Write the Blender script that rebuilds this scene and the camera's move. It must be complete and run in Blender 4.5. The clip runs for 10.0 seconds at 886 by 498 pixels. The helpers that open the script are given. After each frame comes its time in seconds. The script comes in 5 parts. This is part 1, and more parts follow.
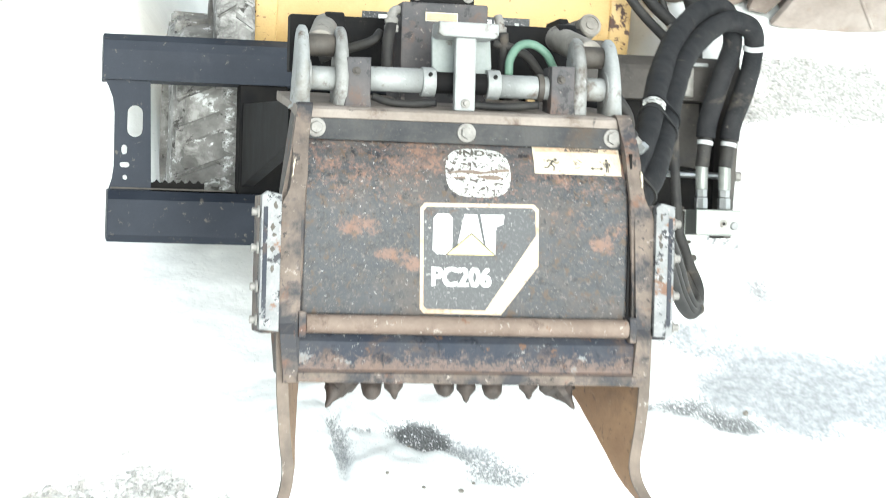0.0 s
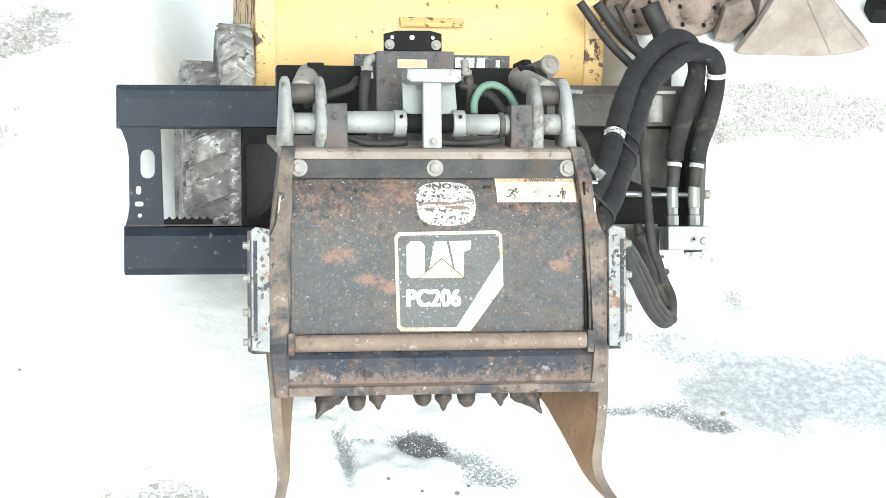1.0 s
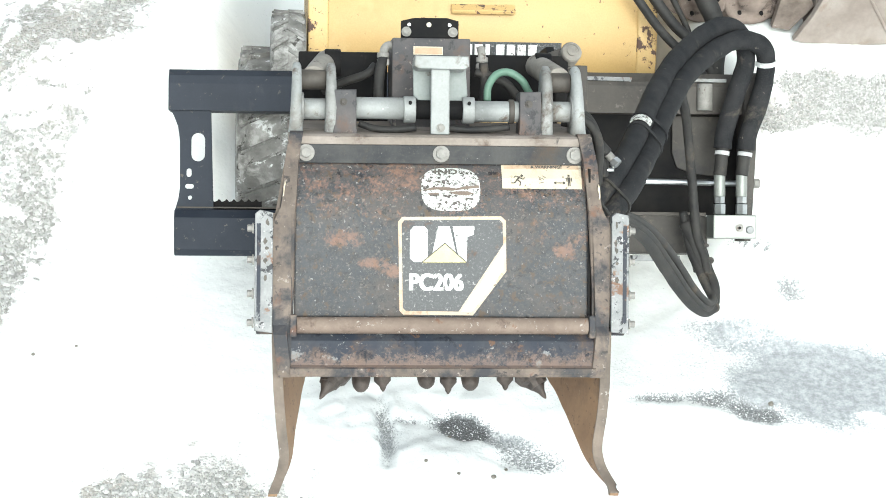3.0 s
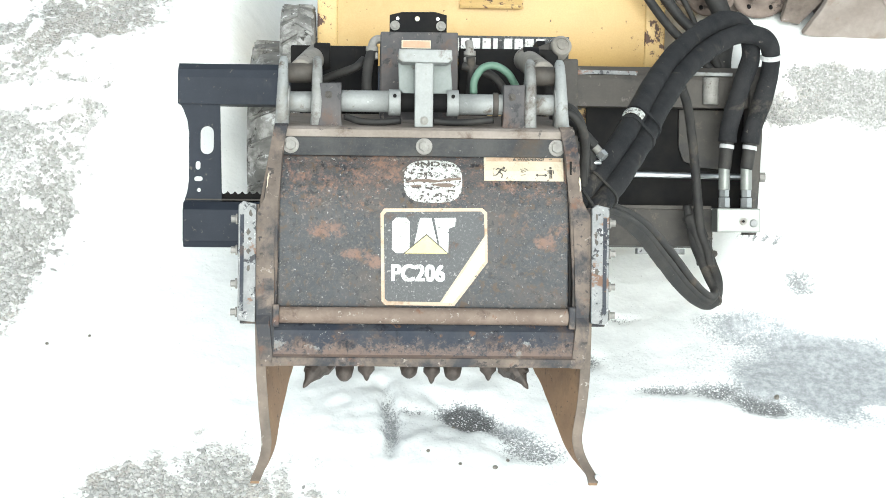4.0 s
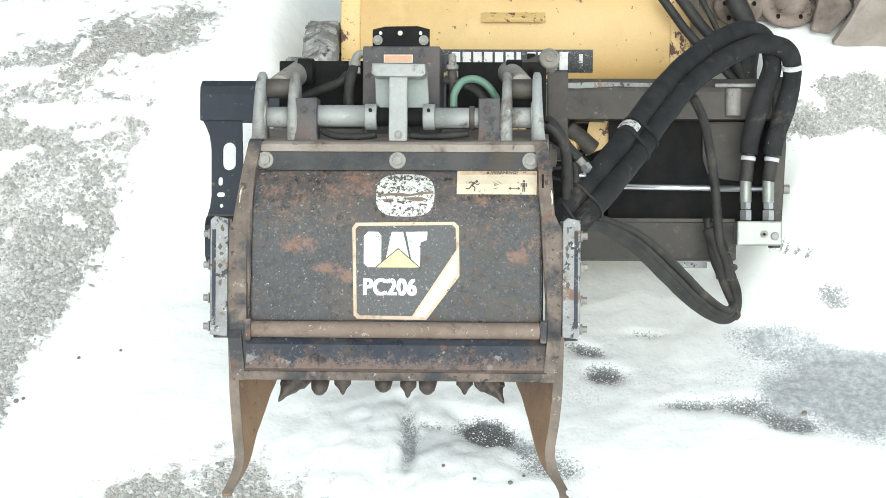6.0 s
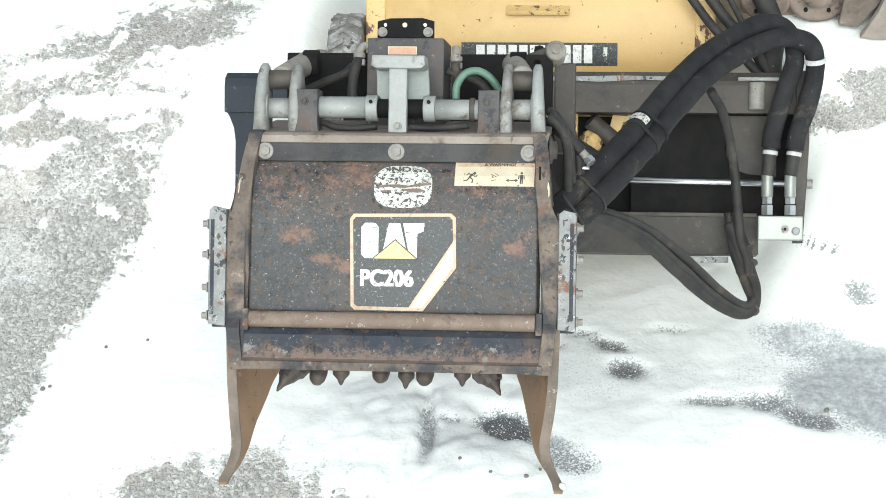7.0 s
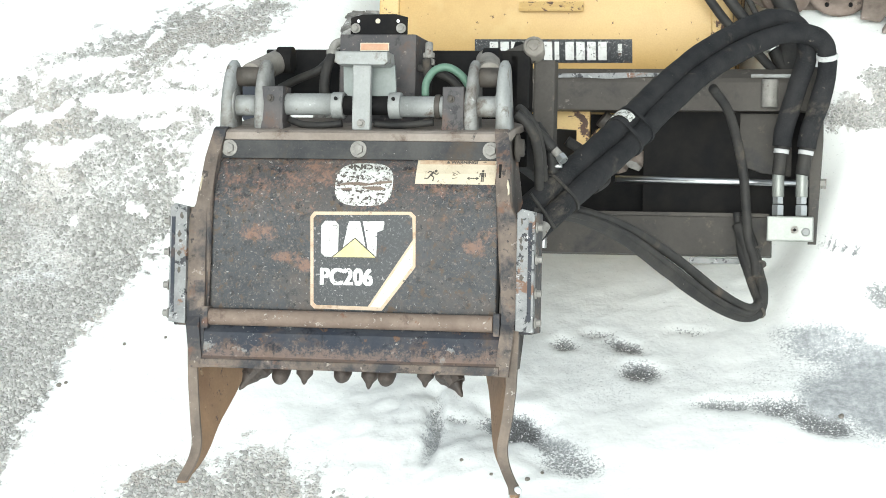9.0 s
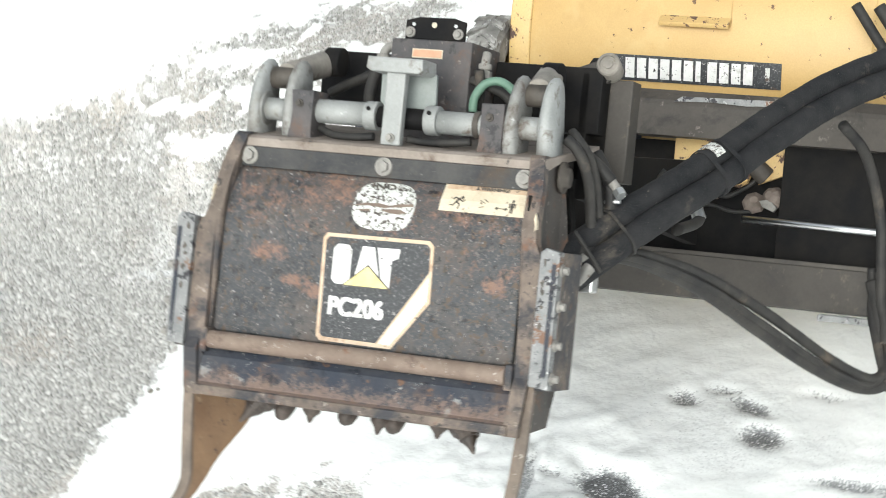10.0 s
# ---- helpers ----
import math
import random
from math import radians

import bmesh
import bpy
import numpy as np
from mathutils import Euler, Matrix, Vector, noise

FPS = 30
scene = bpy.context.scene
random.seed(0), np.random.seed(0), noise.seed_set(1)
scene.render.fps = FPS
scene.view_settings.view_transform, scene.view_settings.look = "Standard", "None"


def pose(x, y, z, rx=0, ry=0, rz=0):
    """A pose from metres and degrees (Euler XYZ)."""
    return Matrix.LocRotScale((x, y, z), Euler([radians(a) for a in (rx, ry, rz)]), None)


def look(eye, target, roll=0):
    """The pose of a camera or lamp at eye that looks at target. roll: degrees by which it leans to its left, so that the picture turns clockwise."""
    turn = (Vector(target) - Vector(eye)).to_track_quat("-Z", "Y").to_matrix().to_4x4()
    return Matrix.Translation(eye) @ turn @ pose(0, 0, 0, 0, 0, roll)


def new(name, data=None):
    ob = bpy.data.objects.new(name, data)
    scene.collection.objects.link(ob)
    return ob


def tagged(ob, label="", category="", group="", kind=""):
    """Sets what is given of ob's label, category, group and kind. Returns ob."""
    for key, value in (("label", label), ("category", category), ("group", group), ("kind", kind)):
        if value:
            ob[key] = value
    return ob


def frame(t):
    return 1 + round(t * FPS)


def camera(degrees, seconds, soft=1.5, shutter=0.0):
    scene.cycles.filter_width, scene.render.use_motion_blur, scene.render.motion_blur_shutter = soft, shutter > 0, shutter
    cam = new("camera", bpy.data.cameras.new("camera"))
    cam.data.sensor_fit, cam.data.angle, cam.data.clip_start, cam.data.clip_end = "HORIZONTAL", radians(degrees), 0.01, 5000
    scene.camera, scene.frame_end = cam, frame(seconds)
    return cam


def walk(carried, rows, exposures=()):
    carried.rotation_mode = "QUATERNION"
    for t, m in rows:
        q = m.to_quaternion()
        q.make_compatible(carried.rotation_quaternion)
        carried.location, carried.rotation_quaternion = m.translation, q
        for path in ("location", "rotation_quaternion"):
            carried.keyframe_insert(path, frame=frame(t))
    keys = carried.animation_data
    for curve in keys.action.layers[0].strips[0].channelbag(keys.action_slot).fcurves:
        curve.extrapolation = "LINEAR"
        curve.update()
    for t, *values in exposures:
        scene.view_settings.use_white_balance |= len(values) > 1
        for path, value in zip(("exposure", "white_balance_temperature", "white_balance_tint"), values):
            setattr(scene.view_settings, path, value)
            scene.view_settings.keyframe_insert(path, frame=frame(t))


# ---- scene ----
cam = camera(25.0, 10.0, soft=0.9, shutter=0.35)
PATH = [
    (0, (-0.792, -2.981, 3.401), (-0.389, -1.465, 2.161), 10.9),
    (0.1, (-0.828, -3.064, 3.444), (-0.41, -1.555, 2.2), 11.0),
    (0.2, (-0.845, -3.105, 3.483), (-0.407, -1.615, 2.223), 11.5),
    (0.3, (-0.749, -3.085, 3.491), (-0.355, -1.605, 2.204), 9.0),
    (0.4, (-0.747, -3.135, 3.56), (-0.38, -1.671, 2.249), 8.2),
    (0.5, (-0.768, -3.18, 3.588), (-0.397, -1.72, 2.271), 8.8),
    (0.6, (-0.694, -3.172, 3.628), (-0.367, -1.709, 2.304), 7.3),
    (0.7, (-0.724, -3.249, 3.622), (-0.39, -1.755, 2.335), 7.9),
    (0.8, (-0.726, -3.232, 3.64), (-0.38, -1.722, 2.375), 7.9),
    (0.9, (-0.73, -3.299, 3.68), (-0.376, -1.772, 2.438), 8.1),
    (1, (-0.715, -3.312, 3.693), (-0.364, -1.778, 2.459), 7.7),
    (1.5, (-0.625, -3.348, 3.72), (-0.322, -1.814, 2.473), 6.8),
    (2, (-0.53, -3.368, 3.73), (-0.283, -1.826, 2.481), 5.8),
    (2.5, (-0.443, -3.374, 3.742), (-0.238, -1.83, 2.487), 5.1),
    (4, (-0.128, -3.444, 3.789), (-0.048, -1.899, 2.521), 2.5),
    (4.5, (-0.019, -3.458, 3.802), (0.009, -1.911, 2.534), 1.6),
    (5, (0.092, -3.457, 3.798), (0.071, -1.905, 2.536), 0.4),
    (5.5, (0.208, -3.447, 3.791), (0.147, -1.892, 2.535), -0.9),
    (7, (0.549, -3.431, 3.766), (0.34, -1.887, 2.512), -4.0),
    (7.5, (0.655, -3.428, 3.755), (0.397, -1.888, 2.504), -4.9),
    (8, (0.751, -3.391, 3.716), (0.458, -1.852, 2.472), -5.7),
    (8.5, (0.867, -3.364, 3.722), (0.537, -1.835, 2.476), -6.5),
    (9, (0.982, -3.331, 3.69), (0.602, -1.808, 2.45), -7.6),
    (9.5, (1.155, -3.11, 3.556), (0.671, -1.612, 2.323), -10.0),
    (9.6, (1.191, -3.077, 3.546), (0.655, -1.587, 2.324), -9.8),
    (9.7, (1.294, -2.971, 3.486), (0.646, -1.509, 2.284), -12.1),
    (9.8, (1.333, -2.914, 3.433), (0.662, -1.452, 2.245), -12.1),
    (9.9, (1.455, -2.846, 3.39), (0.733, -1.401, 2.21), -12.7),
    (10, (1.509, -2.766, 3.355), (0.772, -1.335, 2.167), -11.1),
]
walk(cam, [(t, look(eye, target, roll)) for t, eye, target, roll in PATH],
     [(0.0, 1.32, 6200, 0.0), (0.8, 1.27, 6200, 0.0), (1.5, 1.16, 6200, 0.0), (3.0, 1.02, 6200, 0.0), (4.5, 0.82, 6200, 0.0), (6.5, 0.66, 6200, 0.0),
      (8.5, 0.66, 6250, 0.0), (9.5, 0.76, 6300, 1.0), (9.8, 0.78, 6400, 3.0), (10.0, 0.78, 6400, 3.0)])

# ---- world and light: bright overcast winter day ----
world = bpy.data.worlds.new("overcast_sky")
scene.world = world
world.use_nodes = True
wn, wl = world.node_tree.nodes, world.node_tree.links
sky = wn.new("ShaderNodeTexSky")
sky.sky_type, sky.sun_disc = "NISHITA", False
sky.sun_elevation, sky.sun_rotation = radians(42), radians(174)
sky.air_density, sky.dust_density, sky.ozone_density = 1.0, 4.0, 0.6
soften_sky = wn.new("ShaderNodeHueSaturation")
soften_sky.inputs["Saturation"].default_value = 0.25
wl.new(sky.outputs[0], soften_sky.inputs["Color"])
wl.new(soften_sky.outputs[0], wn["Background"].inputs["Color"])
wn["Background"].inputs["Strength"].default_value = 0.15
sun = new("sun", bpy.data.lights.new("sun", "SUN"))
sun.data.energy, sun.data.angle, sun.data.color = 0.8, radians(30), (1.0, 0.98, 0.95)
sun.matrix_world = look((0.4, -3.6, 3.3), (0, 0, 0))


# ---- materials ----
def grow(nt, kind, **inputs):
    node = nt.nodes.new(kind)
    for key, value in inputs.items():
        node.inputs[key.replace("_", " ")].default_value = value
    return node


def noise_tex(nt, coord, scale, detail=6.0, rough=0.6, distort=0.0):
    n = grow(nt, "ShaderNodeTexNoise", Scale=scale, Detail=detail, Roughness=rough, Distortion=distort)
    nt.links.new(coord, n.inputs["Vector"])
    return n.outputs["Fac"]


def ramp(nt, fac, stops):
    r = nt.nodes.new("ShaderNodeValToRGB")
    els = r.color_ramp.elements
    while len(els) < len(stops):
        els.new(0.5)
    for el, (pos, col) in zip(els, stops):
        el.position = pos
        el.color = (col, col, col, 1) if isinstance(col, (int, float)) else (*col, 1)
    nt.links.new(fac, r.inputs["Fac"])
    return r.outputs["Color"]


def blend(nt, fac, a, b, mode="MIX"):
    m = nt.nodes.new("ShaderNodeMix")
    m.data_type, m.blend_type = "RGBA", mode
    for slot, value in ((0, fac), (6, a), (7, b)):
        if isinstance(value, tuple):
            m.inputs[slot].default_value = (*value, 1)
        elif isinstance(value, (int, float)):
            m.inputs[slot].default_value = value
        else:
            nt.links.new(value, m.inputs[slot])
    return m.outputs[2]


COLOUR_SCALE = 0.88  # scales every surface colour down against the raised exposure


def surface(name, c1, c2, scale=14.0, rough=0.6, metal=0.0, bump=0.15, fine=220.0, layers=(), spec=0.5):
    """A worn surface: two colours mottled at two scales, then layers of (colour, noise scale, threshold, softness, roughness)."""
    m = bpy.data.materials.new(name)
    m.use_nodes = True
    nt = m.node_tree
    c1, c2 = [tuple(v * COLOUR_SCALE for v in c) for c in (c1, c2)]
    bsdf = nt.nodes["Principled BSDF"]
    coord = nt.nodes.new("ShaderNodeTexCoord").outputs["Object"]
    big = noise_tex(nt, coord, scale, 5)
    small = noise_tex(nt, coord, fine, 3)
    col = blend(nt, ramp(nt, big, [(0.35, 0.0), (0.65, 1.0)]), c1, c2)
    col = blend(nt, 0.35, col, ramp(nt, small, [(0.3, 0.45), (0.7, 0.62)]), "OVERLAY")
    rgh = blend(nt, big, (rough * 0.8,) * 3, (min(1, rough * 1.2),) * 3)
    for colour, sc, th, soft, r in layers:
        f = noise_tex(nt, coord, sc, 8, 0.68, 0.3)
        mask = ramp(nt, f, [(th, 0.0), (th + soft, 1.0)])
        col = blend(nt, mask, col, tuple(v * COLOUR_SCALE for v in colour))
        rgh = blend(nt, mask, rgh, (r,) * 3)
    nt.links.new(col, bsdf.inputs["Base Color"])
    nt.links.new(rgh, bsdf.inputs["Roughness"])
    bsdf.inputs["Metallic"].default_value = metal
    bsdf.inputs["Specular IOR Level"].default_value = spec
    if bump:
        b = grow(nt, "ShaderNodeBump", Strength=bump, Distance=0.002)
        nt.links.new(blend(nt, 0.5, big, small), b.inputs["Height"])
        nt.links.new(b.outputs[0], bsdf.inputs["Normal"])
    return m


m_hood = surface("worn_black_hood_paint", (0.023, 0.027, 0.035), (0.056, 0.058, 0.065), 9, 0.6, 0.0, 0.4, 160,
                 [((0.125, 0.098, 0.080), 5, 0.47, 0.22, 0.8), ((0.012, 0.013, 0.016), 34, 0.54, 0.12, 0.5), ((0.090, 0.082, 0.076), 210, 0.50, 0.14, 0.75), ((0.15, 0.080, 0.052), 9, 0.60, 0.14, 0.85),
                  ((0.15, 0.135, 0.12), 130, 0.575, 0.06, 0.7), ((0.38, 0.37, 0.35), 120, 0.628, 0.02, 0.7), ((0.095, 0.068, 0.050), 55, 0.56, 0.06, 0.8), ((0.010, 0.010, 0.012), 60, 0.58, 0.04, 0.5)])
m_hood_edge = surface("rusted_brown_steel", (0.100, 0.078, 0.064), (0.200, 0.156, 0.128), 14, 0.75, 0.0, 0.45, 180,
                      [((0.032, 0.032, 0.038), 9, 0.49, 0.12, 0.7), ((0.165, 0.088, 0.058), 20, 0.59, 0.14, 0.85), ((0.33, 0.285, 0.25), 60, 0.615, 0.05, 0.8), ((0.045, 0.037, 0.035), 48, 0.585, 0.04, 0.7)])
m_bar = surface("worn_tan_bar_steel", (0.155, 0.112, 0.088), (0.225, 0.172, 0.140), 16, 0.75, 0.0, 0.4, 180,
                [((0.105, 0.070, 0.054), 20, 0.55, 0.14, 0.85), ((0.18, 0.10, 0.065), 32, 0.60, 0.08, 0.85), ((0.40, 0.36, 0.32), 80, 0.60, 0.05, 0.7)])
m_top = surface("dust_covered_top_steel", (0.20, 0.165, 0.138), (0.29, 0.25, 0.22), 11, 0.85, 0.0, 0.4, 180,
                [((0.13, 0.095, 0.075), 16, 0.57, 0.12, 0.85), ((0.07, 0.062, 0.058), 34, 0.63, 0.06, 0.8)])
m_band = surface("chipped_navy_black_paint", (0.026, 0.032, 0.047), (0.056, 0.058, 0.067), 12, 0.7, 0.0, 0.35, 150,
                 [((0.115, 0.078, 0.060), 7, 0.545, 0.12, 0.8), ((0.015, 0.017, 0.024), 30, 0.56, 0.08, 0.6), ((0.22, 0.225, 0.225), 18, 0.595, 0.03, 0.7), ((0.26, 0.245, 0.23), 75, 0.635, 0.03, 0.7), ((0.13, 0.075, 0.05), 26, 0.61, 0.05, 0.8)], spec=0.25)
m_leg = surface("tan_rusted_skid_steel", (0.175, 0.098, 0.052), (0.265, 0.162, 0.090), 6, 0.65, 0.0, 0.3, 140,
                [((0.11, 0.075, 0.055), 7, 0.55, 0.16, 0.8), ((0.34, 0.25, 0.16), 30, 0.60, 0.08, 0.8), ((0.10, 0.065, 0.05), 60, 0.60, 0.05, 0.8)])
m_leg_edge = surface("dark_brown_edge_steel", (0.105, 0.082, 0.066), (0.195, 0.152, 0.122), 16, 0.7, 0.0, 0.4, 150,
                     [((0.15, 0.095, 0.068), 14, 0.58, 0.12, 0.8), ((0.36, 0.33, 0.30), 70, 0.61, 0.05, 0.7)])
m_side = surface("dark_brown_side_steel", (0.040, 0.036, 0.034), (0.085, 0.072, 0.064), 9, 0.7, 0.0, 0.35, 150,
                 [((0.16, 0.085, 0.055), 11, 0.57, 0.10, 0.85), ((0.24, 0.22, 0.20), 60, 0.61, 0.05, 0.8)])
m_zinc = surface("weathered_zinc_steel", (0.262, 0.268, 0.263), (0.345, 0.352, 0.347), 14, 0.6, 0.15, 0.2, 200,
                 [((0.20, 0.185, 0.165), 9, 0.52, 0.18, 0.7), ((0.13, 0.10, 0.08), 14, 0.575, 0.09, 0.8), ((0.52, 0.53, 0.53), 40, 0.64, 0.08, 0.5), ((0.10, 0.08, 0.07), 120, 0.67, 0.03, 0.8)])
m_shield = surface("grey_green_shield_paint", (0.20, 0.222, 0.214), (0.26, 0.28, 0.27), 12, 0.6, 0.0, 0.15, 200,
                   [((0.14, 0.125, 0.105), 18, 0.62, 0.08, 0.8)])
m_ear = surface("grimy_grey_steel", (0.17, 0.165, 0.155), (0.31, 0.31, 0.30), 22, 0.65, 0.15, 0.25, 180,
                [((0.11, 0.085, 0.07), 15, 0.56, 0.12, 0.85), ((0.42, 0.42, 0.41), 40, 0.63, 0.06, 0.6)])
m_zplate = surface("scuffed_grey_plate", (0.155, 0.158, 0.162), (0.255, 0.256, 0.256), 25, 0.55, 0.3, 0.2, 200,
                   [((0.035, 0.035, 0.04), 40, 0.565, 0.02, 0.6), ((0.20, 0.12, 0.085), 16, 0.60, 0.04, 0.8), ((0.45, 0.45, 0.45), 60, 0.60, 0.04, 0.5)])
m_bolt = surface("dull_bolt_steel", (0.20, 0.19, 0.175), (0.30, 0.285, 0.265), 40, 0.65, 0.1, 0.15, 300,
                 [((0.12, 0.09, 0.07), 60, 0.60, 0.06, 0.8)])
m_frame = surface("dark_frame_paint", (0.014, 0.018, 0.028), (0.026, 0.031, 0.043), 7, 0.6, 0.0, 0.1, 240,
                  [((0.075, 0.073, 0.073), 4, 0.56, 0.22, 0.65), ((0.13, 0.115, 0.10), 45, 0.62, 0.05, 0.8)], spec=0.25)
m_frame_dusty = surface("dusty_frame_steel", (0.045, 0.040, 0.036), (0.078, 0.070, 0.062), 5, 0.65, 0.0, 0.2, 160,
                        [((0.022, 0.022, 0.025), 8, 0.53, 0.15, 0.5), ((0.13, 0.11, 0.09), 26, 0.61, 0.08, 0.8)], spec=0.3)
m_beam = surface("dusty_brown_beam_steel", (0.056, 0.050, 0.045), (0.096, 0.085, 0.075), 4, 0.65, 0.0, 0.2, 160,
                 [((0.032, 0.030, 0.030), 7, 0.55, 0.15, 0.6), ((0.19, 0.17, 0.15), 30, 0.62, 0.06, 0.8)], spec=0.3)
# Black steel, dark enough to carry painted shade in gaps and inside the frame.
m_black = surface("black_steel_and_shade", (0.008, 0.008, 0.009), (0.018, 0.0165, 0.0155), 16, 0.7, 0.0, 0.2, 200,
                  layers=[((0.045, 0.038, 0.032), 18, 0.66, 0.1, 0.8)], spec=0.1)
m_cyl = surface("dusty_tan_cylinder_steel", (0.17, 0.155, 0.135), (0.29, 0.265, 0.235), 18, 0.7, 0.0, 0.25, 180,
                [((0.09, 0.07, 0.055), 22, 0.57, 0.08, 0.8)])
m_roller = surface("dusty_brown_roller", (0.040, 0.034, 0.029), (0.088, 0.075, 0.063), 20, 0.65, 0.0, 0.2, 200)
m_box = surface("rusty_manifold_cover", (0.05, 0.048, 0.052), (0.10, 0.088, 0.086), 14, 0.7, 0.0, 0.3, 180,
                [((0.125, 0.082, 0.064), 13, 0.545, 0.12, 0.85), ((0.22, 0.19, 0.17), 50, 0.59, 0.06, 0.8), ((0.03, 0.029, 0.032), 24, 0.58, 0.06, 0.7)])
m_yellow = surface("faded_machine_yellow", (0.49, 0.312, 0.113), (0.54, 0.358, 0.138), 3.5, 0.45, 0.0, 0.05, 260,
                   [((0.48, 0.31, 0.12), 5, 0.56, 0.2, 0.6), ((0.62, 0.45, 0.21), 2.2, 0.56, 0.16, 0.6), ((0.13, 0.075, 0.045), 34, 0.648, 0.012, 0.8), ((0.14, 0.085, 0.05), 9, 0.70, 0.012, 0.8)])
m_yellow_chip = surface("chipped_yellow_flange", (0.58, 0.385, 0.155), (0.63, 0.44, 0.19), 6, 0.5, 0.0, 0.2, 200,
                        [((0.10, 0.06, 0.048), 11, 0.535, 0.015, 0.8), ((0.13, 0.07, 0.05), 55, 0.60, 0.02, 0.85)])
m_rubber = surface("muddy_tyre_rubber", (0.12, 0.115, 0.107), (0.28, 0.27, 0.256), 13, 0.85, 0.0, 0.5, 120,
                   [((0.40, 0.39, 0.372), 16, 0.50, 0.14, 0.9), ((0.74, 0.745, 0.74), 26, 0.585, 0.06, 0.8), ((0.06, 0.055, 0.05), 28, 0.58, 0.05, 0.9)])
m_sleeve = surface("black_woven_hose_sleeve", (0.012, 0.0125, 0.0145), (0.029, 0.0285, 0.030), 16, 0.85, 0.0, 0.9, 230,
                   [((0.085, 0.074, 0.062), 9, 0.60, 0.10, 0.85), ((0.15, 0.13, 0.11), 60, 0.66, 0.03, 0.8), ((0.034, 0.034, 0.035), 300, 0.53, 0.12, 0.9)], spec=0.2)
m_hose = surface("dusty_rubber_hose", (0.016, 0.0155, 0.016), (0.042, 0.039, 0.036), 18, 0.65, 0.0, 0.3, 200,
                 [((0.10, 0.082, 0.066), 9, 0.60, 0.1, 0.9), ((0.22, 0.20, 0.17), 60, 0.68, 0.03, 0.9)], spec=0.3)
m_green = surface("green_hose", (0.10, 0.185, 0.135), (0.14, 0.24, 0.18), 20, 0.55)
m_tape = surface("white_tape", (0.46, 0.46, 0.465), (0.56, 0.56, 0.56), 30, 0.6, 0.0, 0.15, 200,
                 [((0.20, 0.185, 0.17), 22, 0.57, 0.08, 0.8)])
m_alu = surface("machined_aluminium", (0.23, 0.24, 0.225), (0.30, 0.31, 0.29), 15, 0.45, 0.4, 0.08, 260)
m_fit = surface("zinc_fitting", (0.52, 0.53, 0.53), (0.64, 0.64, 0.64), 30, 0.3, 0.8, 0.05, 300)
m_chrome = surface("chrome_rod", (0.80, 0.81, 0.82), (0.88, 0.88, 0.89), 10, 0.30, 1.0, 0.0)
m_decal = surface("black_decal_film", (0.018, 0.02, 0.024), (0.03, 0.032, 0.036), 20, 0.45, 0.0, 0.15, 200,
                  [((0.10, 0.10, 0.105), 190, 0.52, 0.12, 0.7), ((0.33, 0.32, 0.31), 130, 0.60, 0.04, 0.7), ((0.10, 0.065, 0.05), 22, 0.60, 0.06, 0.8)])
m_strip = surface("chipped_black_strip_paint", (0.040, 0.042, 0.046), (0.080, 0.078, 0.077), 12, 0.8, 0.0, 0.3, 180,
                  [((0.085, 0.068, 0.056), 7, 0.56, 0.12, 0.85), ((0.08, 0.075, 0.07), 200, 0.55, 0.1, 0.8), ((0.30, 0.285, 0.27), 85, 0.66, 0.03, 0.7)], spec=0.15)
m_tan = surface("faded_tan_border", (0.52, 0.375, 0.255), (0.58, 0.455, 0.34), 25, 0.55, 0.0, 0.1, 240,
                [((0.40, 0.27, 0.18), 30, 0.54, 0.10, 0.7), ((0.04, 0.035, 0.035), 38, 0.635, 0.02, 0.7)])
m_white = surface("worn_white_film", (0.66, 0.65, 0.635), (0.74, 0.73, 0.715), 25, 0.5, 0.0, 0.1, 240,
                  [((0.42, 0.40, 0.38), 40, 0.56, 0.12, 0.7), ((0.05, 0.045, 0.045), 75, 0.605, 0.02, 0.8)])
m_white_worn = surface("peeling_white_sticker", (0.54, 0.55, 0.52), (0.66, 0.67, 0.64), 25, 0.6, 0.0, 0.2, 240,
                       [((0.35, 0.33, 0.31), 60, 0.54, 0.08, 0.7), ((0.10, 0.075, 0.062), 26, 0.57, 0.02, 0.8), ((0.08, 0.065, 0.06), 120, 0.522, 0.03, 0.7)])
m_cream = surface("faded_cream_label", (0.58, 0.50, 0.37), (0.66, 0.58, 0.45), 18, 0.55, 0.0, 0.1, 240,
                  [((0.48, 0.38, 0.27), 16, 0.52, 0.12, 0.7), ((0.22, 0.17, 0.13), 70, 0.62, 0.04, 0.7)])
m_lemon = surface("yellow_print", (0.68, 0.57, 0.22), (0.74, 0.64, 0.30), 30, 0.5)
m_ink = surface("dark_print", (0.05, 0.045, 0.04), (0.10, 0.085, 0.07), 60, 0.7, 0.0, 0.1, 220,
                [((0.42, 0.36, 0.27), 70, 0.62, 0.05, 0.7)])
m_orange = surface("orange_print", (0.56, 0.30, 0.18), (0.62, 0.38, 0.25), 30, 0.55)
m_tooth = surface("worn_pick_steel", (0.042, 0.033, 0.029), (0.090, 0.070, 0.060), 40, 0.6, 0.2, 0.4, 160)
m_bucket = surface("muddy_tan_bucket", (0.215, 0.175, 0.152), (0.315, 0.275, 0.245), 7, 0.8, 0.0, 0.3, 60,
                   [((0.22, 0.16, 0.12), 9, 0.58, 0.15, 0.85)])
